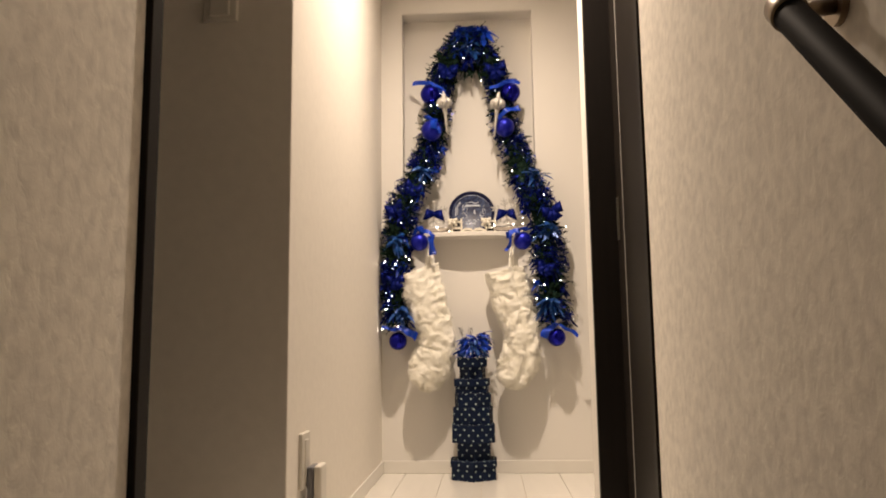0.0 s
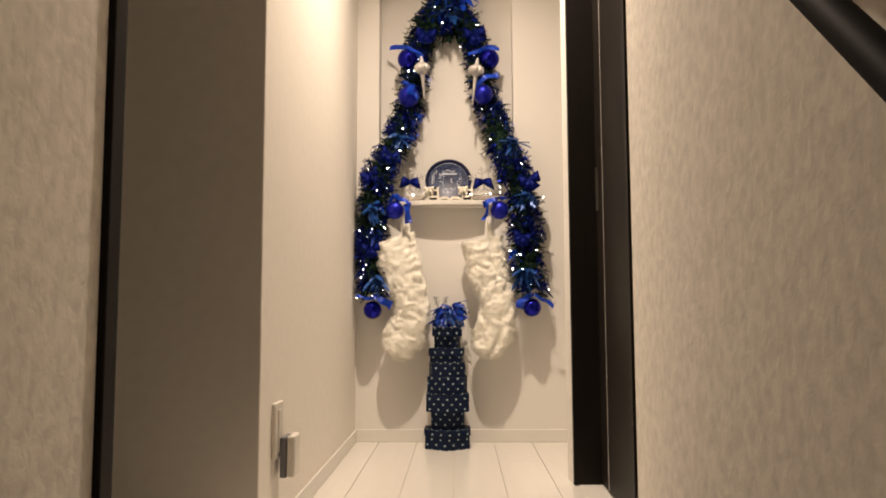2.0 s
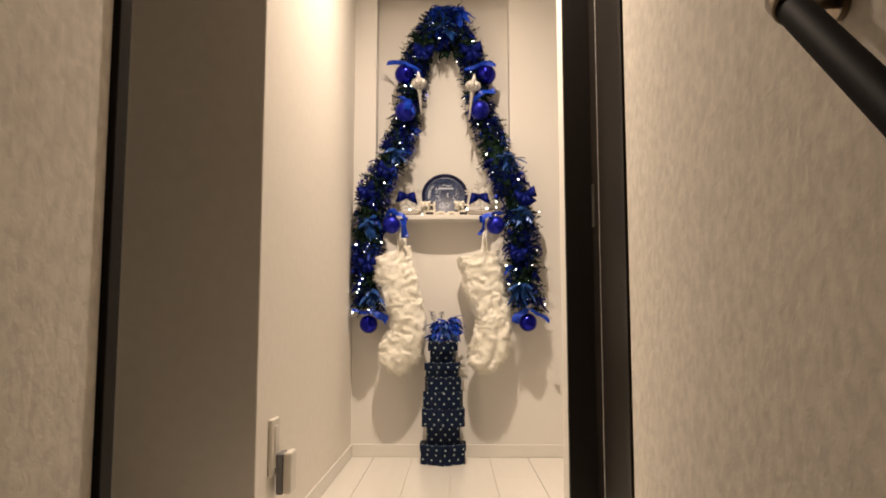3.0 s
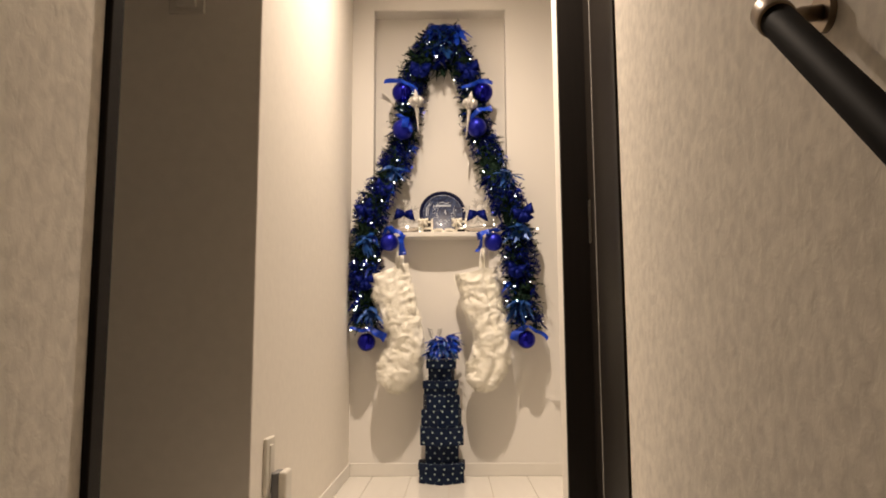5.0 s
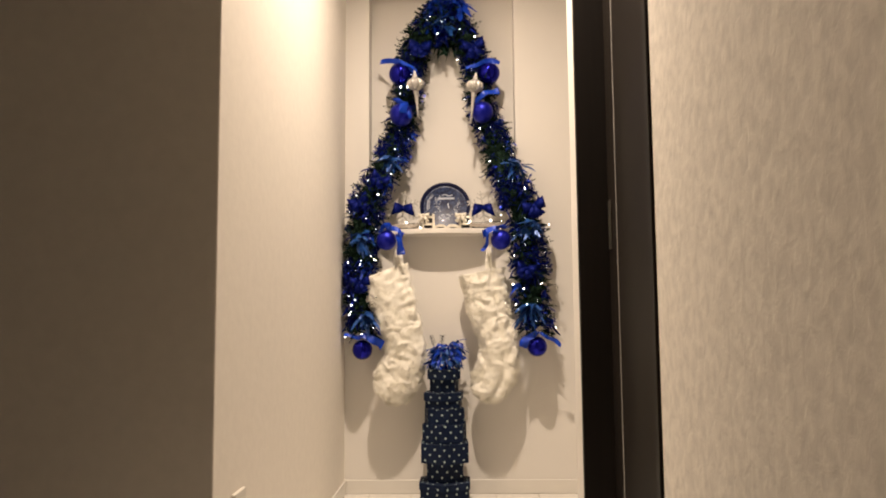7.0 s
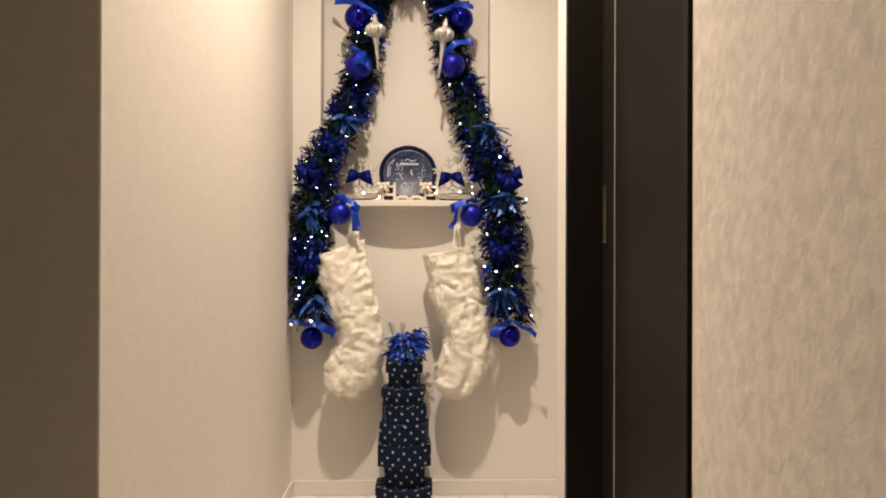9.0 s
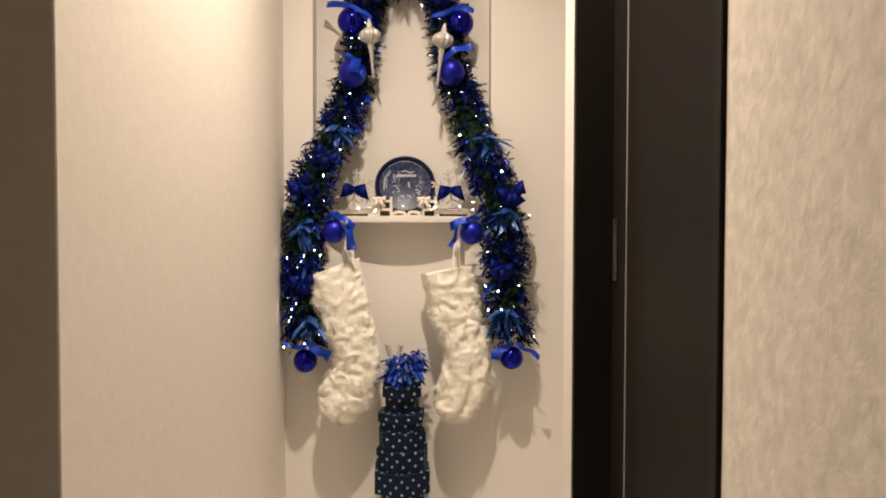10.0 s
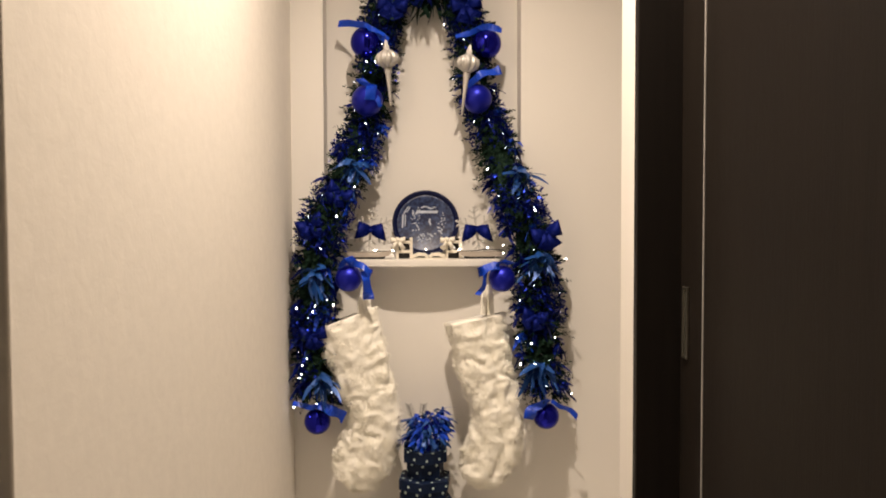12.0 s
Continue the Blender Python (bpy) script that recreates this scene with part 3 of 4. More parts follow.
bauble(0.515, 1.392, -0.014, 0.0400, MATT, MATT_LABEL, [(((-0.03, -0.03, 0.035), (0.01, -0.035, 0.060), (0.062, -0.02, 0.078)), (-0.4, 0.1, 1), 0.026)], 4)
bauble(0.166, 0.905, -0.118, 0.0355, MATT, MATT_LABEL, [(((-0.020, -0.02, 0.030), (0.004, -0.03, 0.058), (0.024, -0.02, 0.030)), (1, 0.1, 0.3), 0.030), (((0.012, -0.03, 0.045), (0.050, -0.034, 0.026), (0.062, -0.026, 0.012)), (0.4, 0.1, 1), 0.022), (((0.044, -0.03, 0.024), (0.050, -0.032, -0.010), (0.054, -0.025, -0.056)), (1, 0.35, 0.1), 0.030)], 5)
bauble(0.571, 0.902, -0.118, 0.0355, MATT, MATT_LABEL, [(((-0.024, -0.02, 0.022), (-0.002, -0.03, 0.052), (0.022, -0.02, 0.036)), (1, 0.1, 0.3), 0.026), (((-0.010, -0.03, 0.036), (-0.048, -0.034, 0.030), (-0.064, -0.026, 0.014)), (-0.2, 0.1, 1), 0.030), (((-0.046, -0.03, 0.020), (-0.050, -0.032, -0.014), (-0.066, -0.025, -0.044)), (1, 0.2, -0.2), 0.016)], 6)
bauble(0.077, 0.519, -0.092, 0.0355, SHINY, GLOSS_LABEL, [(((-0.062, -0.02, 0.052), (-0.01, -0.03, 0.046), (0.022, -0.03, 0.050)), (0.1, 0.1, 1), 0.018), (((0.008, -0.03, 0.050), (0.050, -0.03, 0.034), (0.074, -0.02, 0.012)), (0.5, 0.1, 1), 0.034)], 7)
bauble(0.694, 0.526, -0.092, 0.0355, SHINY, GLOSS_LABEL, [(((0.0, -0.03, 0.050), (-0.040, -0.03, 0.030), (-0.052, -0.02, 0.000)), (1, 0.1, -0.4), 0.034), (((0.008, -0.03, 0.046), (0.048, -0.03, 0.028), (0.080, -0.02, 0.004)), (0.5, 0.1, 1), 0.016)], 8)


def finial(top, tip):
    """A silver drop ornament with a ribbed bulb and a long spike."""
    a, b = Vector(top), Vector(tip)
    t = thing("finial_ornament", tuple(a), "silver glitter drop ornament with a ribbed bulb and spike", "ornament", "finials on the garland")
    t.rotation_mode = "QUATERNION"
    t.rotation_quaternion = (b - a).to_track_quat("-Z", "Y")
    L = (b - a).length
    v, f = lathe([(0.001, 0.0), (0.004, -0.004), (0.005, -0.012), (0.009, -0.019), (0.007, -0.025), (0.017, -0.031), (0.030, -0.040), (0.034, -0.051), (0.030, -0.062), (0.017, -0.071), (0.009, -0.076)], 60, 10, 0.20)
    part("bulb_body", mesh_of("bulb_body", v, f, SILVER, True), None, t)
    v, f = lathe([(0.009, -0.0755), (0.011, -0.078), (0.009, -0.081), (0.010, -0.085), (0.008, -0.090), (0.0065, -0.11), (0.0045, -0.14), (0.0035, -L + 0.003), (0.001, -L)], 20)
    part("spike", mesh_of("spike", v, f, SILVER, True), None, t)
    v, f = tube([(0, 0, 0), (0.002, 0, 0.008), (0, 0, 0.014)], 0.0007, 6)
    part("hanger", mesh_of("hanger", v, f, WIRE), None, t)


finial((0.264, -0.048, 1.545), (0.277, -0.040, 1.368))
finial((0.493, -0.048, 1.533), (0.470, -0.040, 1.342))


def string_lights():
    t = thing("string_lights", (0.372, -0.1, 1.70), "warm white fairy lights wound through the pine garland", "string lights")
    o = Vector((0.372, -0.1, 1.70))
    bright = [(0.137, 1.069), (0.182, 1.147), (0.191, 1.249), (0.205, 1.325), (0.21, 1.493), (0.235, 1.493), (0.078, 0.833), (0.071, 0.817), (0.11, 0.849), (0.126, 0.835), (0.029, 0.827), (0.055, 0.694),
              (0.043, 0.676), (0.041, 0.653), (0.035, 0.642), (0.019, 0.565), (0.095, 0.983), (0.08, 0.574), (0.506, 1.33), (0.538, 1.195), (0.659, 1.083), (0.574, 0.991), (0.574, 0.97), (0.669, 0.776),
              (0.649, 0.729), (0.611, 0.744), (0.682, 0.638), (0.757, 0.594), (0.712, 0.745), (0.659, 0.674), (0.62, 0.674), (0.618, 0.844), (0.741, 0.953), (0.322, 1.762), (0.349, 1.695), (0.49, 1.682), (0.423, 1.594)]
    v, f = lathe([(0.0004, -0.0021), (0.0015, -0.0015), (0.0021, 0.0), (0.0015, 0.0015), (0.0004, 0.0021)], 12)
    big = mesh_of("bulb", v, f, LED, True)
    small = mesh_of("bulb", [tuple(c * 0.48 for c in p) for p in v], f, LED_GLINT, True)
    for i, (x, z) in enumerate(bright):
        ob = part("bulb", big, None, t)
        ob.scale = [(1.05, 0.7, 0.85, 0.6, 0.95)[i % 5]] * 3
        ob.location = Vector((x, hang_y(z) - 0.068, z)) - o
    for x, z, dx, dz in ((0.757, 0.594, -0.055, 0.012), (0.741, 0.953, -0.05, -0.004), (0.712, 0.745, -0.03, 0.0)):
        p = Vector((x, hang_y(z) - 0.066, z)) - o
        v2, f2 = tube([p + Vector((dx, 0.03, dz)), p + Vector((dx * 0.4, 0.006, dz)), p], 0.0011, 6)
        part("bulb_stem", mesh_of("bulb_stem", v2, f2, WIRE), None, t)
    # Small bulbs strewn at random; their glow doubles as sparkle on glitter ribbon.
    for curve in (LEFT, RIGHT):
        pts = []
        for i in range(28):
            u = (i + rng.uniform(0, 1)) / 28
            c, d = along(curve, u)
            a = rng.uniform(-1.2, 1.2)
            p = keep_clear(c + Vector((d.z, 0, -d.x)) * (0.062 * math.sin(a)) + Vector((0, -0.062 * math.cos(a), 0)))
            ob = part("bulb", small, None, t)
            ob.location = p - o
            pts.append(p - o + Vector((0, 0.006, 0)))
        v2, f2 = tube(pts, 0.0010, 5)
        part("cable", mesh_of("cable", v2, f2, WIRE), None, t)


string_lights()

# ---- plush stockings ----


def stocking(x_of, half, loop_at, seed, seam=None):
    """A shaggy plush stocking hung from the shelf; x_of and half give the middle line (x, z) and half widths."""
    t = thing("christmas_stocking", (loop_at[0], -0.080, loop_at[1]), "cream shaggy plush stocking hanging below the shelf", "stocking", "stockings on the wall")
    o = Vector((loop_at[0], -0.080, loop_at[1]))
    r = np.random.default_rng(seed)
    c = np.array(x_of)
    u = np.linspace(0, 1, len(c))
    rows, cols = 150, 84
    fine = np.linspace(0, 1, rows)

    def soft(vals):
        from_u = np.interp(fine, u, vals)
        k = np.ones(9) / 9
        return np.convolve(np.pad(from_u, 4, mode="edge"), k, mode="valid")
    cx, cz, hw = soft(c[:, 0]), soft(c[:, 1]), soft(np.array(half))
    verts, norms = [], []
    for i in range(rows):
        dx, dz = cx[min(i + 1, rows - 1)] - cx[max(i - 1, 0)], cz[min(i + 1, rows - 1)] - cz[max(i - 1, 0)]
        d = Vector((dx, 0, dz)).normalized()
        side = Vector((-d.z, 0, d.x))
        f = fine[i]
        end = min(1.0, math.sqrt(max(0.0, 1 - max(0.0, (f - 0.86) / 0.14) ** 2)) + 0.02)
        for j in range(cols):
            a = 2 * math.pi * j / cols
            e = side * (math.copysign(abs(math.cos(a)) ** 0.8, math.cos(a)) * hw[i] * end) + Vector((0, -1, 0)) * (math.copysign(abs(math.sin(a)) ** 0.9, math.sin(a)) * 0.036 * min(1, end * 1.05))
            base = Vector((cx[i], -0.080, cz[i]))
            n = e.normalized()
            p = base + e
            q = p * 30 + Vector((seed, 0, 0))
            swirl = noise.noise(q + 1.3 * Vector(noise.noise_vector(p * 22)))
            bump = 0.0050 + 0.0105 * swirl + 0.0025 * noise.noise(p * 70)
            if seam is not None and math.sin(a) > 0:
                bump -= 0.008 * math.exp(-((math.cos(a) - seam - 0.12 * math.sin(9 * f)) / 0.12) ** 2)
            p = p + n * bump
            p.y = min(p.y, -0.003)
            verts.append(p - o)
            norms.append(n)
    faces = []
    for i in range(rows - 1):
        for j in range(cols):
            a, b = i * cols + j, i * cols + (j + 1) % cols
            faces.append((a, b, b + cols, a + cols))
    faces.append(tuple(range((rows - 1) * cols, rows * cols)))
    faces.append(tuple(range(cols))[::-1])
    part("body", mesh_of("body", verts, faces, FUR, True), None, t)
    tufts = []
    for k in range(30000):
        i, j = int(r.integers(0, rows - 1)), int(r.integers(0, cols))
        p, n = verts[i * cols + j], norms[i * cols + j]
        if n.y > 0.3:
            continue
        w = p + o
        flow = Vector(noise.noise_vector(w * 27 + Vector((seed, 3, 1))))
        way = (n * 0.18 + flow * 1.1 + Vector((0, 0, -0.2)) + Vector(r.normal(size=3)) * 0.10).normalized()
        tip = w + way * 0.016
        if tip.y > -0.002:
            continue
        tufts.append((p + Vector(r.normal(size=3)) * 0.002, way, way.cross(n + Vector(r.normal(size=3)) * 0.3).normalized(), r.uniform(0.006, 0.011), 0.0010))
    tagged(part("plush", blades("plush", tufts, FUR), None, t), kind="stuff")
    v, f = band([Vector((-0.010, -0.012, -0.02)), Vector((-0.009, -0.014, 0.02)), Vector((-0.003, -0.014, 0.060)), Vector((0.004, -0.014, 0.060)), Vector((0.008, -0.014, 0.02)), Vector((0.009, -0.012, -0.02))], (0.8, 0.6, 0), 0.019, 0.006)
    part("hanging_loop", mesh_of("hanging_loop", v, f, FUR), None, t)
    return t


stocking([(0.146, 0.798), (0.180, 0.706), (0.205, 0.625), (0.226, 0.557), (0.231, 0.488), (0.212, 0.432), (0.180, 0.388), (0.138, 0.352)],
         [0.086, 0.075, 0.070, 0.063, 0.064, 0.071, 0.068, 0.058], (0.205, 0.820), 3)
stocking([(0.500, 0.795), (0.515, 0.718), (0.529, 0.650), (0.549, 0.581), (0.566, 0.513), (0.553, 0.445), (0.522, 0.390), (0.486, 0.340)],
         [0.077, 0.069, 0.065, 0.062, 0.061, 0.070, 0.065, 0.051], (0.535, 0.822), 8, 0.25)

# ---- tower of gift boxes ----


def hexagon(r, z0, z1, turn):
    """A six-sided box with UVs in metres on its sides."""
    bm = bmesh.new()
    uv = bm.loops.layers.uv.new("UVMap")
    ring = [(r * math.cos(math.pi / 6 + math.pi / 3 * i + turn), r * math.sin(math.pi / 6 + math.pi / 3 * i + turn)) for i in range(6)]
    lo = [bm.verts.new((x, y, z0)) for x, y in ring]
    hi = [bm.verts.new((x, y, z1)) for x, y in ring]
    shift = random.uniform(0, 0.03)
    for i in range(6):
        k = (i + 1) % 6
        face = bm.faces.new((lo[i], lo[k], hi[k], hi[i]))
        for loop, (a, b) in zip(face.loops, ((i * r, z0), (i * r + r, z0), (i * r + r, z1), (i * r, z1))):
            loop[uv].uv = (a + shift, b)
    for ringv in (lo[::-1], hi):
        face = bm.faces.new(ringv)
        for loop in face.loops:
            loop[uv].uv = (loop.vert.co.x, loop.vert.co.y)
    sharp = [e for e in bm.edges]
    bmesh.ops.bevel(bm, geom=sharp, offset=0.0012, segments=1, affect="EDGES")
    return bm


def gift_box(z, body_h, body_w, lid_h, lid_w, turn, lid_turn, x=0.366):
    t = thing("gift_box", (x, -0.105, z), "navy dotted hexagonal paper gift box in a stack", "gift box", "stack of gift boxes")
    part("body", hexagon(body_w * 1.155, 0.0, body_h, radians(turn)), DOTS, t)
    part("lid", hexagon(lid_w * 1.155, body_h - 0.001, body_h + lid_h, radians(lid_turn)), DOTS, t)


gift_box(0.000, 0.050, 0.083, 0.022, 0.087, 0, 0)
gift_box(0.072, 0.066, 0.062, 0.065, 0.081, 4, 2)
gift_box(0.204, 0.062, 0.071, 0.053, 0.064, -8, 12)
gift_box(0.320, 0.026, 0.060, 0.026, 0.065, -6, -6, 0.364)
gift_box(0.373, 0.046, 0.045, 0.032, 0.057, -14, 0, 0.366)


def foil_bow():
    t = thing("foil_gift_bow", (0.368, -0.105, 0.4515), "shaggy shiny blue foil bow on the top gift box", "bow")
    for mat, count, label in ((SATIN, 95, "royal blue foil strips"), (FOIL, 120, "sky blue foil strips"), (NAVY, 50, "navy foil strips")):
        pieces = []
        for i in range(count):
            a = rng.uniform(0, 2 * math.pi)
            up = rng.uniform(-0.7, 1.1)
            way = Vector((math.cos(a), math.sin(a), up)).normalized()
            base = Vector((0.004 + 0.036 * math.cos(a), 0.032 * math.sin(a), rng.uniform(0.008, 0.082) + 0.010 * math.cos(a)))
            pieces.append(petal(base, way, Vector((rng.uniform(-0.6, 0.6), rng.uniform(-0.6, 0.6), -rng.uniform(0.1, 1))).normalized(), rng.uniform(0.022, 0.042), rng.uniform(0.008, 0.014), rng.uniform(-2.8, 2.8), 0.85))
        v, f = merge(pieces)
        for q in v:
            q.z = max(q.z, -0.034 if q.xy.length > 0.070 else 0.001)
        tagged(part("foil_tuft", mesh_of("foil_tuft", v, f, mat), None, t, label), kind="stuff")
    part("small_ball", ball_mesh(0.010, SHINY), None, t, "tiny glossy blue ball").location = (0.004, -0.045, 0.062)
    for x0, lean in ((-0.030, -0.3), (-0.014, 0.15)):
        pieces = []
        p0 = Vector((x0, -0.01, 0.055))
        tip = p0 + Vector((lean * 0.06, 0, 0.062))
        pieces.append(tube([p0, tip], 0.0009, 6))
        for k in range(5):
            b = p0.lerp(tip, 0.45 + 0.11 * k)
            for sg in (-1, 1):
                pieces.append(tube([b, b + Vector((sg * 0.009, 0, 0.008))], 0.0008, 5))
        v, f = merge(pieces)
        part("sprig", mesh_of("sprig", v, f, WIRE), None, t, "thin dark sprig")


foil_bow()

# ---- on the shelf ----
TOP = 0.951


def wall_plate():
    t = thing("decorative_plate", (0.371, 0.044, TOP), "cobalt blue china plate with a painted room scene on a stand", "plate")
    t.rotation_euler = (radians(-12), 0, 0)
    R = 0.0960
    v, f = lathe([(0.0005, 0.000), (0.076, 0.000), (0.082, 0.003), (0.087, 0.008), (R - 0.002, 0.012), (R, 0.014), (R - 0.001, 0.0155), (0.088, 0.0120), (0.082, 0.0065), (0.077, 0.0035), (0.0005, 0.0035)], 64)
    turn = Matrix.Translation((0, 0, R + 0.002)) @ Matrix.Rotation(radians(90), 4, "X")
    me = mesh_of("dish", v, f, PLATE, True)
    me.transform(turn)
    dish = part("dish", me, None, t)
    v, f = lathe([(0.0005, 0.0036), (0.0775, 0.0040), (0.0825, 0.0074), (0.0821, 0.0080), (0.0770, 0.0047), (0.0005, 0.0043)], 48)
    me = mesh_of("painted_scene", v, f, SCENE_BLUE, True)
    me.transform(turn)
    part("painted_scene", me, None, dish, "painted blue room scene")
    r = random.Random(5)

    def dab(x, z, w, h, lean=0.0):
        bm = box(-w / 2, w / 2, -0.0002, 0.0002, -h / 2, h / 2)
        bm.transform(Matrix.Translation((x, -0.0048, R + 0.002 + z)) @ Matrix.Rotation(lean, 4, "Y"))
        part("brush_mark", bm, SCENE_WHITE, dish)

    # mantel shelf, picture over it, curtains at the side
    dab(0.004, 0.034, 0.062, 0.008)
    for i in range(7):
        dab(-0.010 + 0.006 * i, 0.047 + 0.003 * math.sin(i * 1.1), 0.0065, 0.0035, -0.25 + 0.08 * i)
    for x, z, w, h, lean in ((-0.056, 0.040, 0.003, 0.026, 0.55), (-0.050, 0.040, 0.002, 0.022, 0.55), (-0.066, 0.008, 0.005, 0.040, 0.05), (-0.059, 0.010, 0.0025, 0.034, 0.02),
                             (0.011, 0.008, 0.005, 0.012, 0.2), (0.013, 0.000, 0.004, 0.012, -0.3)):
        dab(x, z, w, h, lean)
    # stockings and parcels round the hearth, a tree at the side
    for x0, x1, z0, z1, count in ((-0.040, -0.018, -0.020, 0.048, 26), (-0.022, 0.028, -0.052, -0.030, 26), (0.032, 0.048, -0.030, 0.000, 12)):
        for i in range(count):
            dab(r.uniform(x0, x1), r.uniform(z0, z1), r.uniform(0.002, 0.007), r.uniform(0.002, 0.005), r.uniform(-1.2, 1.2))
    for i in range(16):
        f = r.random()
        dab(0.050 + (1 - f) * r.uniform(-0.014, 0.014), -0.012 + 0.044 * f, r.uniform(0.002, 0.004), r.uniform(0.0015, 0.003), r.uniform(-1, 1))
    bm = box(-0.045, 0.045, 0.004, 0.010, 0.0, 0.006, 0.001)
    for sx in (-0.04, 0.034):
        box(sx, sx + 0.006, -0.018, 0.030, 0.0, 0.005, 0.001, 2, bm)
        box(sx, sx + 0.006, -0.018, -0.014, 0.0, 0.014, 0.001, 2, bm)
    part("stand", bm, BLACK, t, "black plate stand")


wall_plate()


def mini_chair(x, flip, label):
    """A small cream wooden chair frame with a ribbon bow."""
    t = thing("miniature_chair", (x, -0.030, TOP), label, "ornament", "miniature chairs on the shelf")
    h = 0.060
    for px, hh in ((-0.019, h), (0.019, h * 0.98)):
        for py in (0.0, 0.022):
            part("post", box(px - 0.004, px + 0.004, py - 0.003, py + 0.003, 0, hh if py == 0 else hh * 0.55, 0.0008), CREAM, t)
    for z in (0.020, 0.046):
        part("rung", box(-0.015, 0.015, -0.003, 0.003, z - 0.004, z + 0.004, 0.0008), CREAM, t)
    part("seat", box(-0.016, 0.016, 0.003, 0.025, 0.022, 0.027, 0.001), BLACK, t, "dark seat")
    part("back_panel", box(-0.016, 0.016, 0.0035, 0.006, 0.028, 0.056, 0.0005), BLACK, t, "dark back panel")
    part("front_panel", box(-0.015, 0.015, 0.0035, 0.006, 0.001, 0.0215, 0.0005), BLACK, t, "dark lower panel")
    b = part("bow", bow_mesh("bow", CREAM, 0.020, 0.013, 0.030, 0.55, 11), None, t, "cream ribbon bow")
    b.location = (-0.017 * flip, -0.004, 0.052)


mini_chair(0.311, 1, "small cream wooden chair ornament with a ribbon bow")
mini_chair(0.447, 1, "small cream wooden chair ornament with a ribbon bow")


def open_book():
    t = thing("open_book_ornament", (0.378, -0.036, TOP), "small cream open book ornament lying on the shelf", "ornament")
    for sg in (-1, 1):
        pts = [Vector((sg * 0.002, 0, 0.004)), Vector((sg * 0.010, 0, 0.012)), Vector((sg * 0.028, 0, 0.013)), Vector((sg * 0.044, 0, 0.007))]
        v, f = band(pts, (0, 1, 0), 0.030, 0.009)
        part("page_block", mesh_of("page_block", v, f, CREAM, False), None, t)
    part("cover", box(-0.046, 0.046, -0.016, 0.016, 0.0, 0.003, 0.001), CREAM, t)


open_book()


def sled(x, tilt, label):
    """A grey wooden sled base that carries a snowflake with a navy bow."""
    t = thing("wooden_sled", (x, -0.022, TOP), label, "ornament", "sleds on the shelf")
    prof = [(-0.060, 0.010), (-0.050, 0.006), (0.030, 0.006), (0.052, 0.009), (0.060, 0.016), (0.060, 0.026), (0.050, 0.021), (0.030, 0.019), (-0.050, 0.019), (-0.060, 0.022)]
    bm = bmesh.new()
    a = [bm.verts.new((px * tilt, -0.022, pz)) for px, pz in prof]
    b = [bm.verts.new((px * tilt, 0.030, pz)) for px, pz in prof]
    bm.faces.new(a)
    bm.faces.new(b)
    for i in range(len(prof)):
        k = (i + 1) % len(prof)
        bm.faces.new((a[i], a[k], b[k], b[i]))
    part("deck", bm, WOOD, t)
    for y in (-0.018, 0.020):
        part("runner", box(-0.042, 0.042, y - 0.003, y + 0.003, 0.0, 0.0065, 0.001), BLACK, t, "dark runner")


def snowflake(x, y, z, r, turn, bow_turn, seed):
    t = thing("snowflake_ornament", (x, y, z), "white glitter snowflake with a navy ribbon bow", "snowflake", "snowflakes on the shelf")
    t.rotation_euler = (0, radians(turn), 0)
    bm = bmesh.new()
    for i in range(6):
        m = Matrix.Translation((0, 0, r)) @ Matrix.Rotation(math.pi / 3 * i, 4, "Y")
        for x0, x1, z0, z1, rot, at in ((-0.003, 0.003, 0, r, 0, 0), (-0.0026, 0.0026, 0, r * 0.34, 0.95, 0.45), (-0.0026, 0.0026, 0, r * 0.34, -0.95, 0.45), (-0.0024, 0.0024, 0, r * 0.26, 0.95, 0.72), (-0.0024, 0.0024, 0, r * 0.26, -0.95, 0.72)):
            piece = box(x0, x1, -0.0015, 0.0015, z0, z1, 0.0005, 1)
            piece.transform(m @ Matrix.Translation((0, 0, r * at)) @ Matrix.Rotation(rot, 4, "Y"))
            tmp = bpy.data.meshes.new("tmp")
            piece.to_mesh(tmp)
            piece.free()
            bm.from_mesh(tmp)
            bpy.data.meshes.remove(tmp)
    part("flake", bm, FLAKE, t)
    b = part("bow", bow_mesh("bow", NAVY, 0.038, 0.040, 0.034, 0.9, seed, False, 0.24), None, t, "navy glitter ribbon bow")
    b.location = (0.0, -0.004, r * 0.95)
    b.rotation_euler = (0, radians(bow_turn), 0)


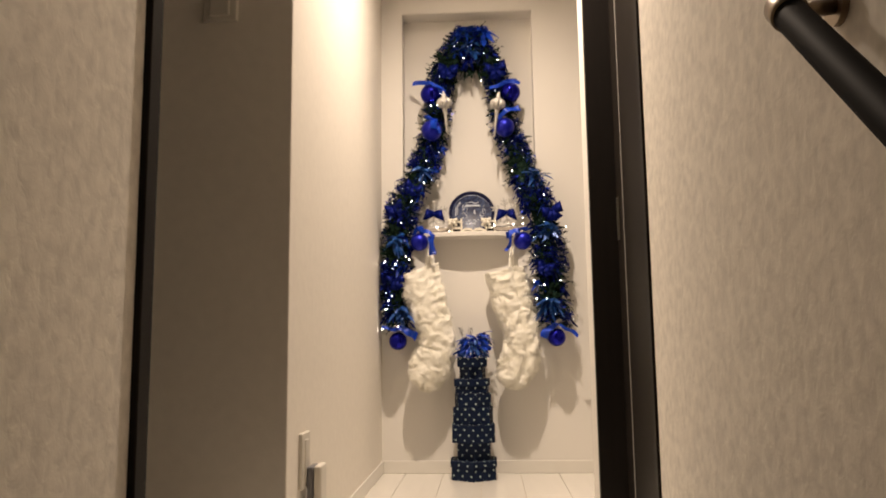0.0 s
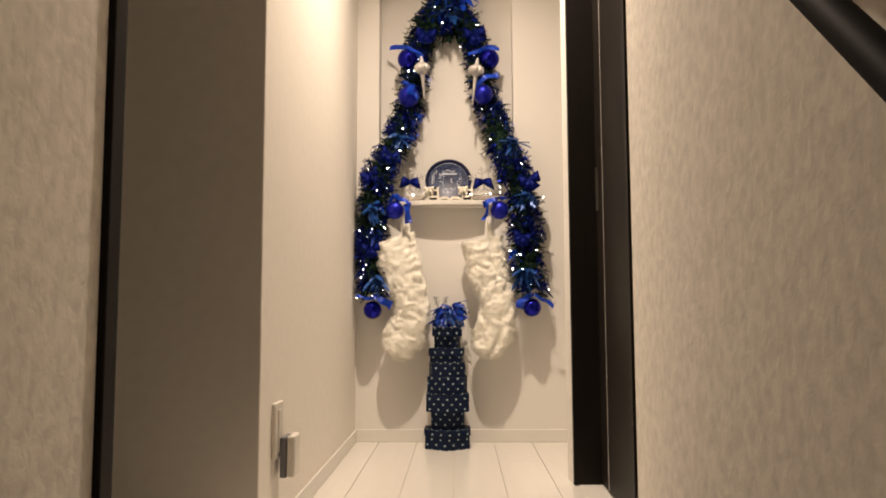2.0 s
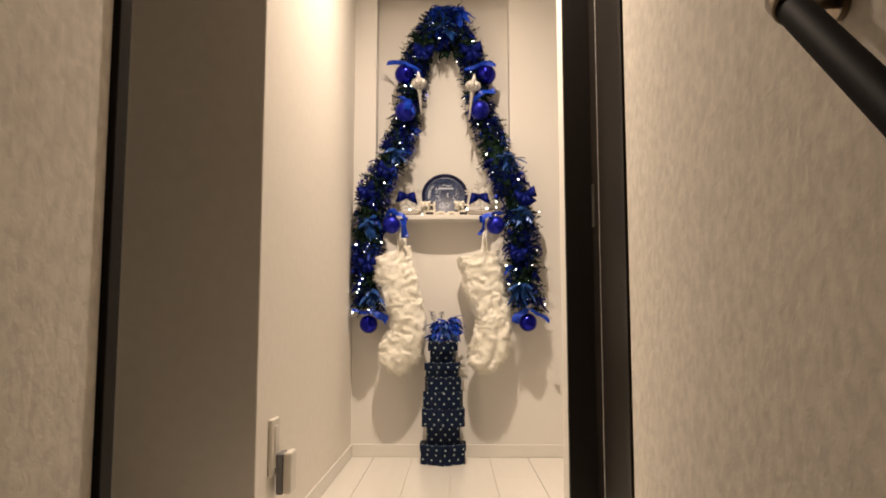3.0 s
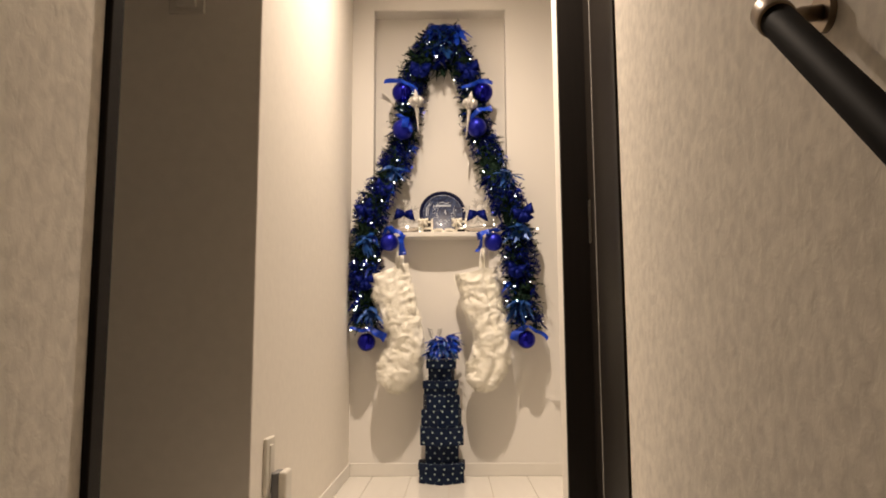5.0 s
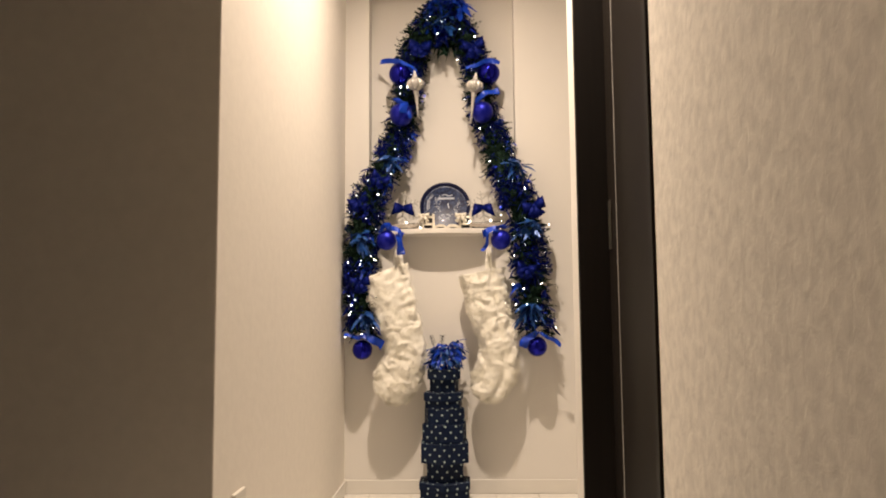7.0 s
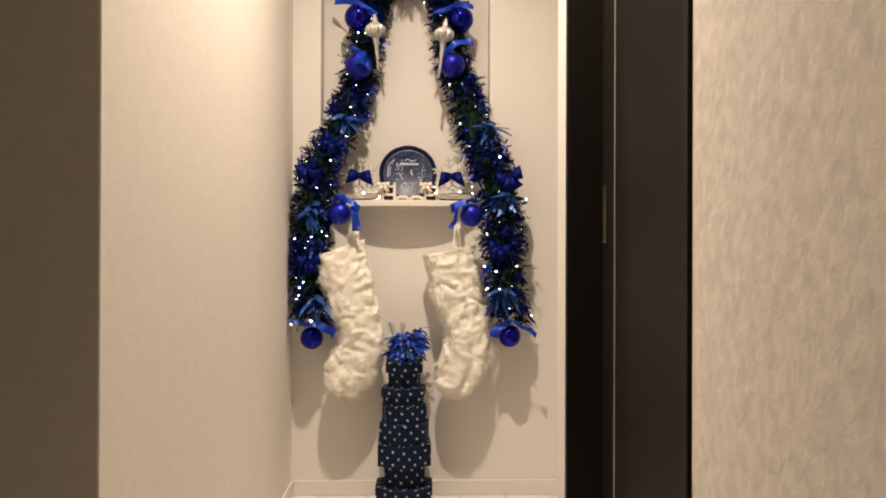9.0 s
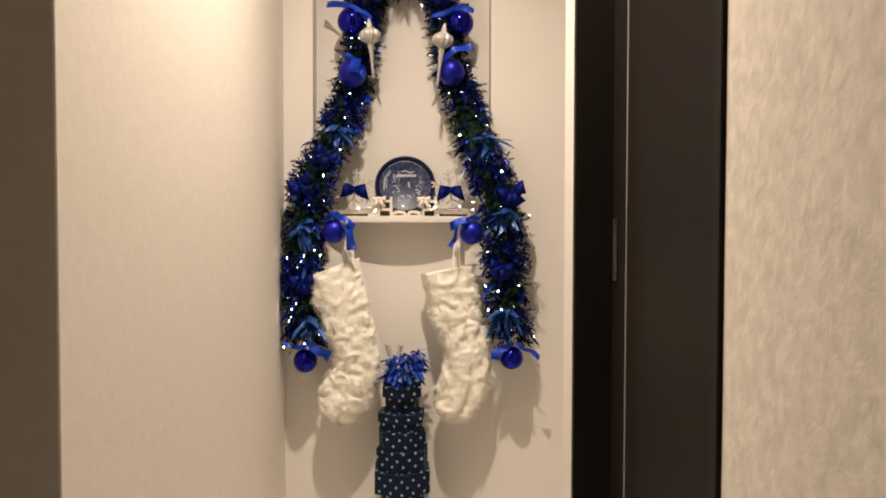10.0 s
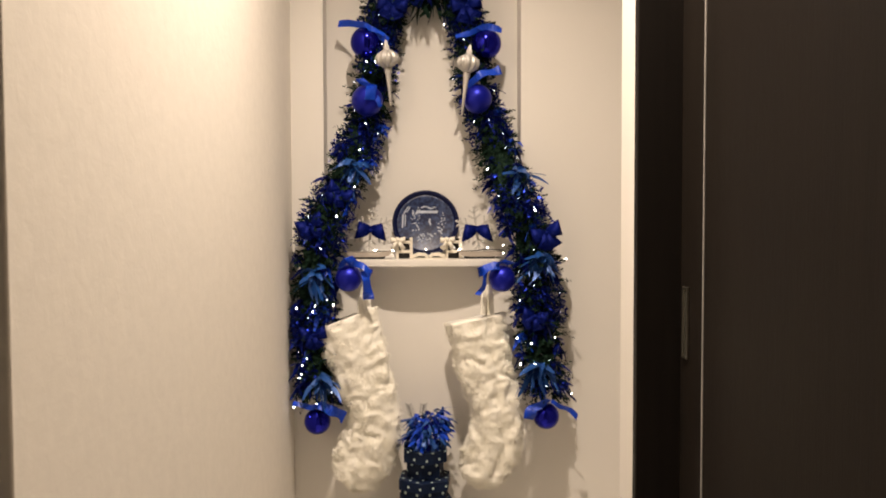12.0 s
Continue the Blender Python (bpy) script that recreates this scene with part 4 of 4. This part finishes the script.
sled(0.215, 1, "pale grey wooden toy sled on the shelf")
sled(0.520, -1, "pale grey wooden toy sled on the shelf")
snowflake(0.212, -0.020, TOP + 0.019, 0.063, 6, -4, 21)
snowflake(0.520, -0.020, TOP + 0.019, 0.063, -8, 6, 22)


def shelf_lights():
    t = thing("shelf_lights", (0.24, -0.05, TOP), "tiny warm lights on a dark wire along the shelf", "string lights")
    v, f = lathe([(0.0004, -0.0026), (0.0018, -0.0018), (0.0026, 0.0), (0.0018, 0.0018), (0.0004, 0.0026)], 10)
    me = mesh_of("bulb", v, f, LED, True)
    for x, y, z in ((-0.008, 0.004, 0.024), (0.036, 0.118, 0.020), (0.222, 0.006, 0.026), (0.30, 0.012, 0.030)):
        part("bulb", me, None, t).location = (x, y, z)
    v, f = tube([(-0.008, 0.006, 0.0215), (0.02, 0.010, 0.022), (0.036, 0.112, 0.014), (0.10, 0.100, 0.003), (0.20, 0.04, 0.003), (0.222, 0.008, 0.0215), (0.26, 0.004, 0.022), (0.30, 0.012, 0.026), (0.345, 0.0, 0.024)], 0.0012, 6)
    part("cable", mesh_of("cable", v, f, BLACK), None, t)


shelf_lights()

# ---- floor planks ----


def floor():
    fl = tagged(part("floor", box(-2.9, 1.8, -1.72, 0.15, -0.12, -0.004), GAP), "glossy white plank floor of the hall", "floor", kind="structure")
    W, L, g = 0.15, 0.909, 0.0011
    shared = {}
    k0 = math.floor((-1.6 - 0.095) / W)
    for k in range(k0, 12):
        x0 = 0.095 + k * W
        for j in range(-1, 4):
            ya = -1.72 + j * L + (0.45 * L if k % 2 else 0.0)
            y0, y1 = max(ya, -1.72), min(ya + L, 0.0)
            if y1 - y0 < 0.02 or x0 + W > 1.7:
                continue
            key = round(y1 - y0, 3)
            if key not in shared:
                bm = box(g, W - g, g * 0.12, y1 - y0 - g * 0.12, -0.004, 0.0)
                me = bpy.data.meshes.new("plank")
                bm.to_mesh(me)
                bm.free()
                me.materials.append(FLOOR)
                shared[key] = me
            part("plank", shared[key], None, fl).location = (x0, y0, 0)


floor()
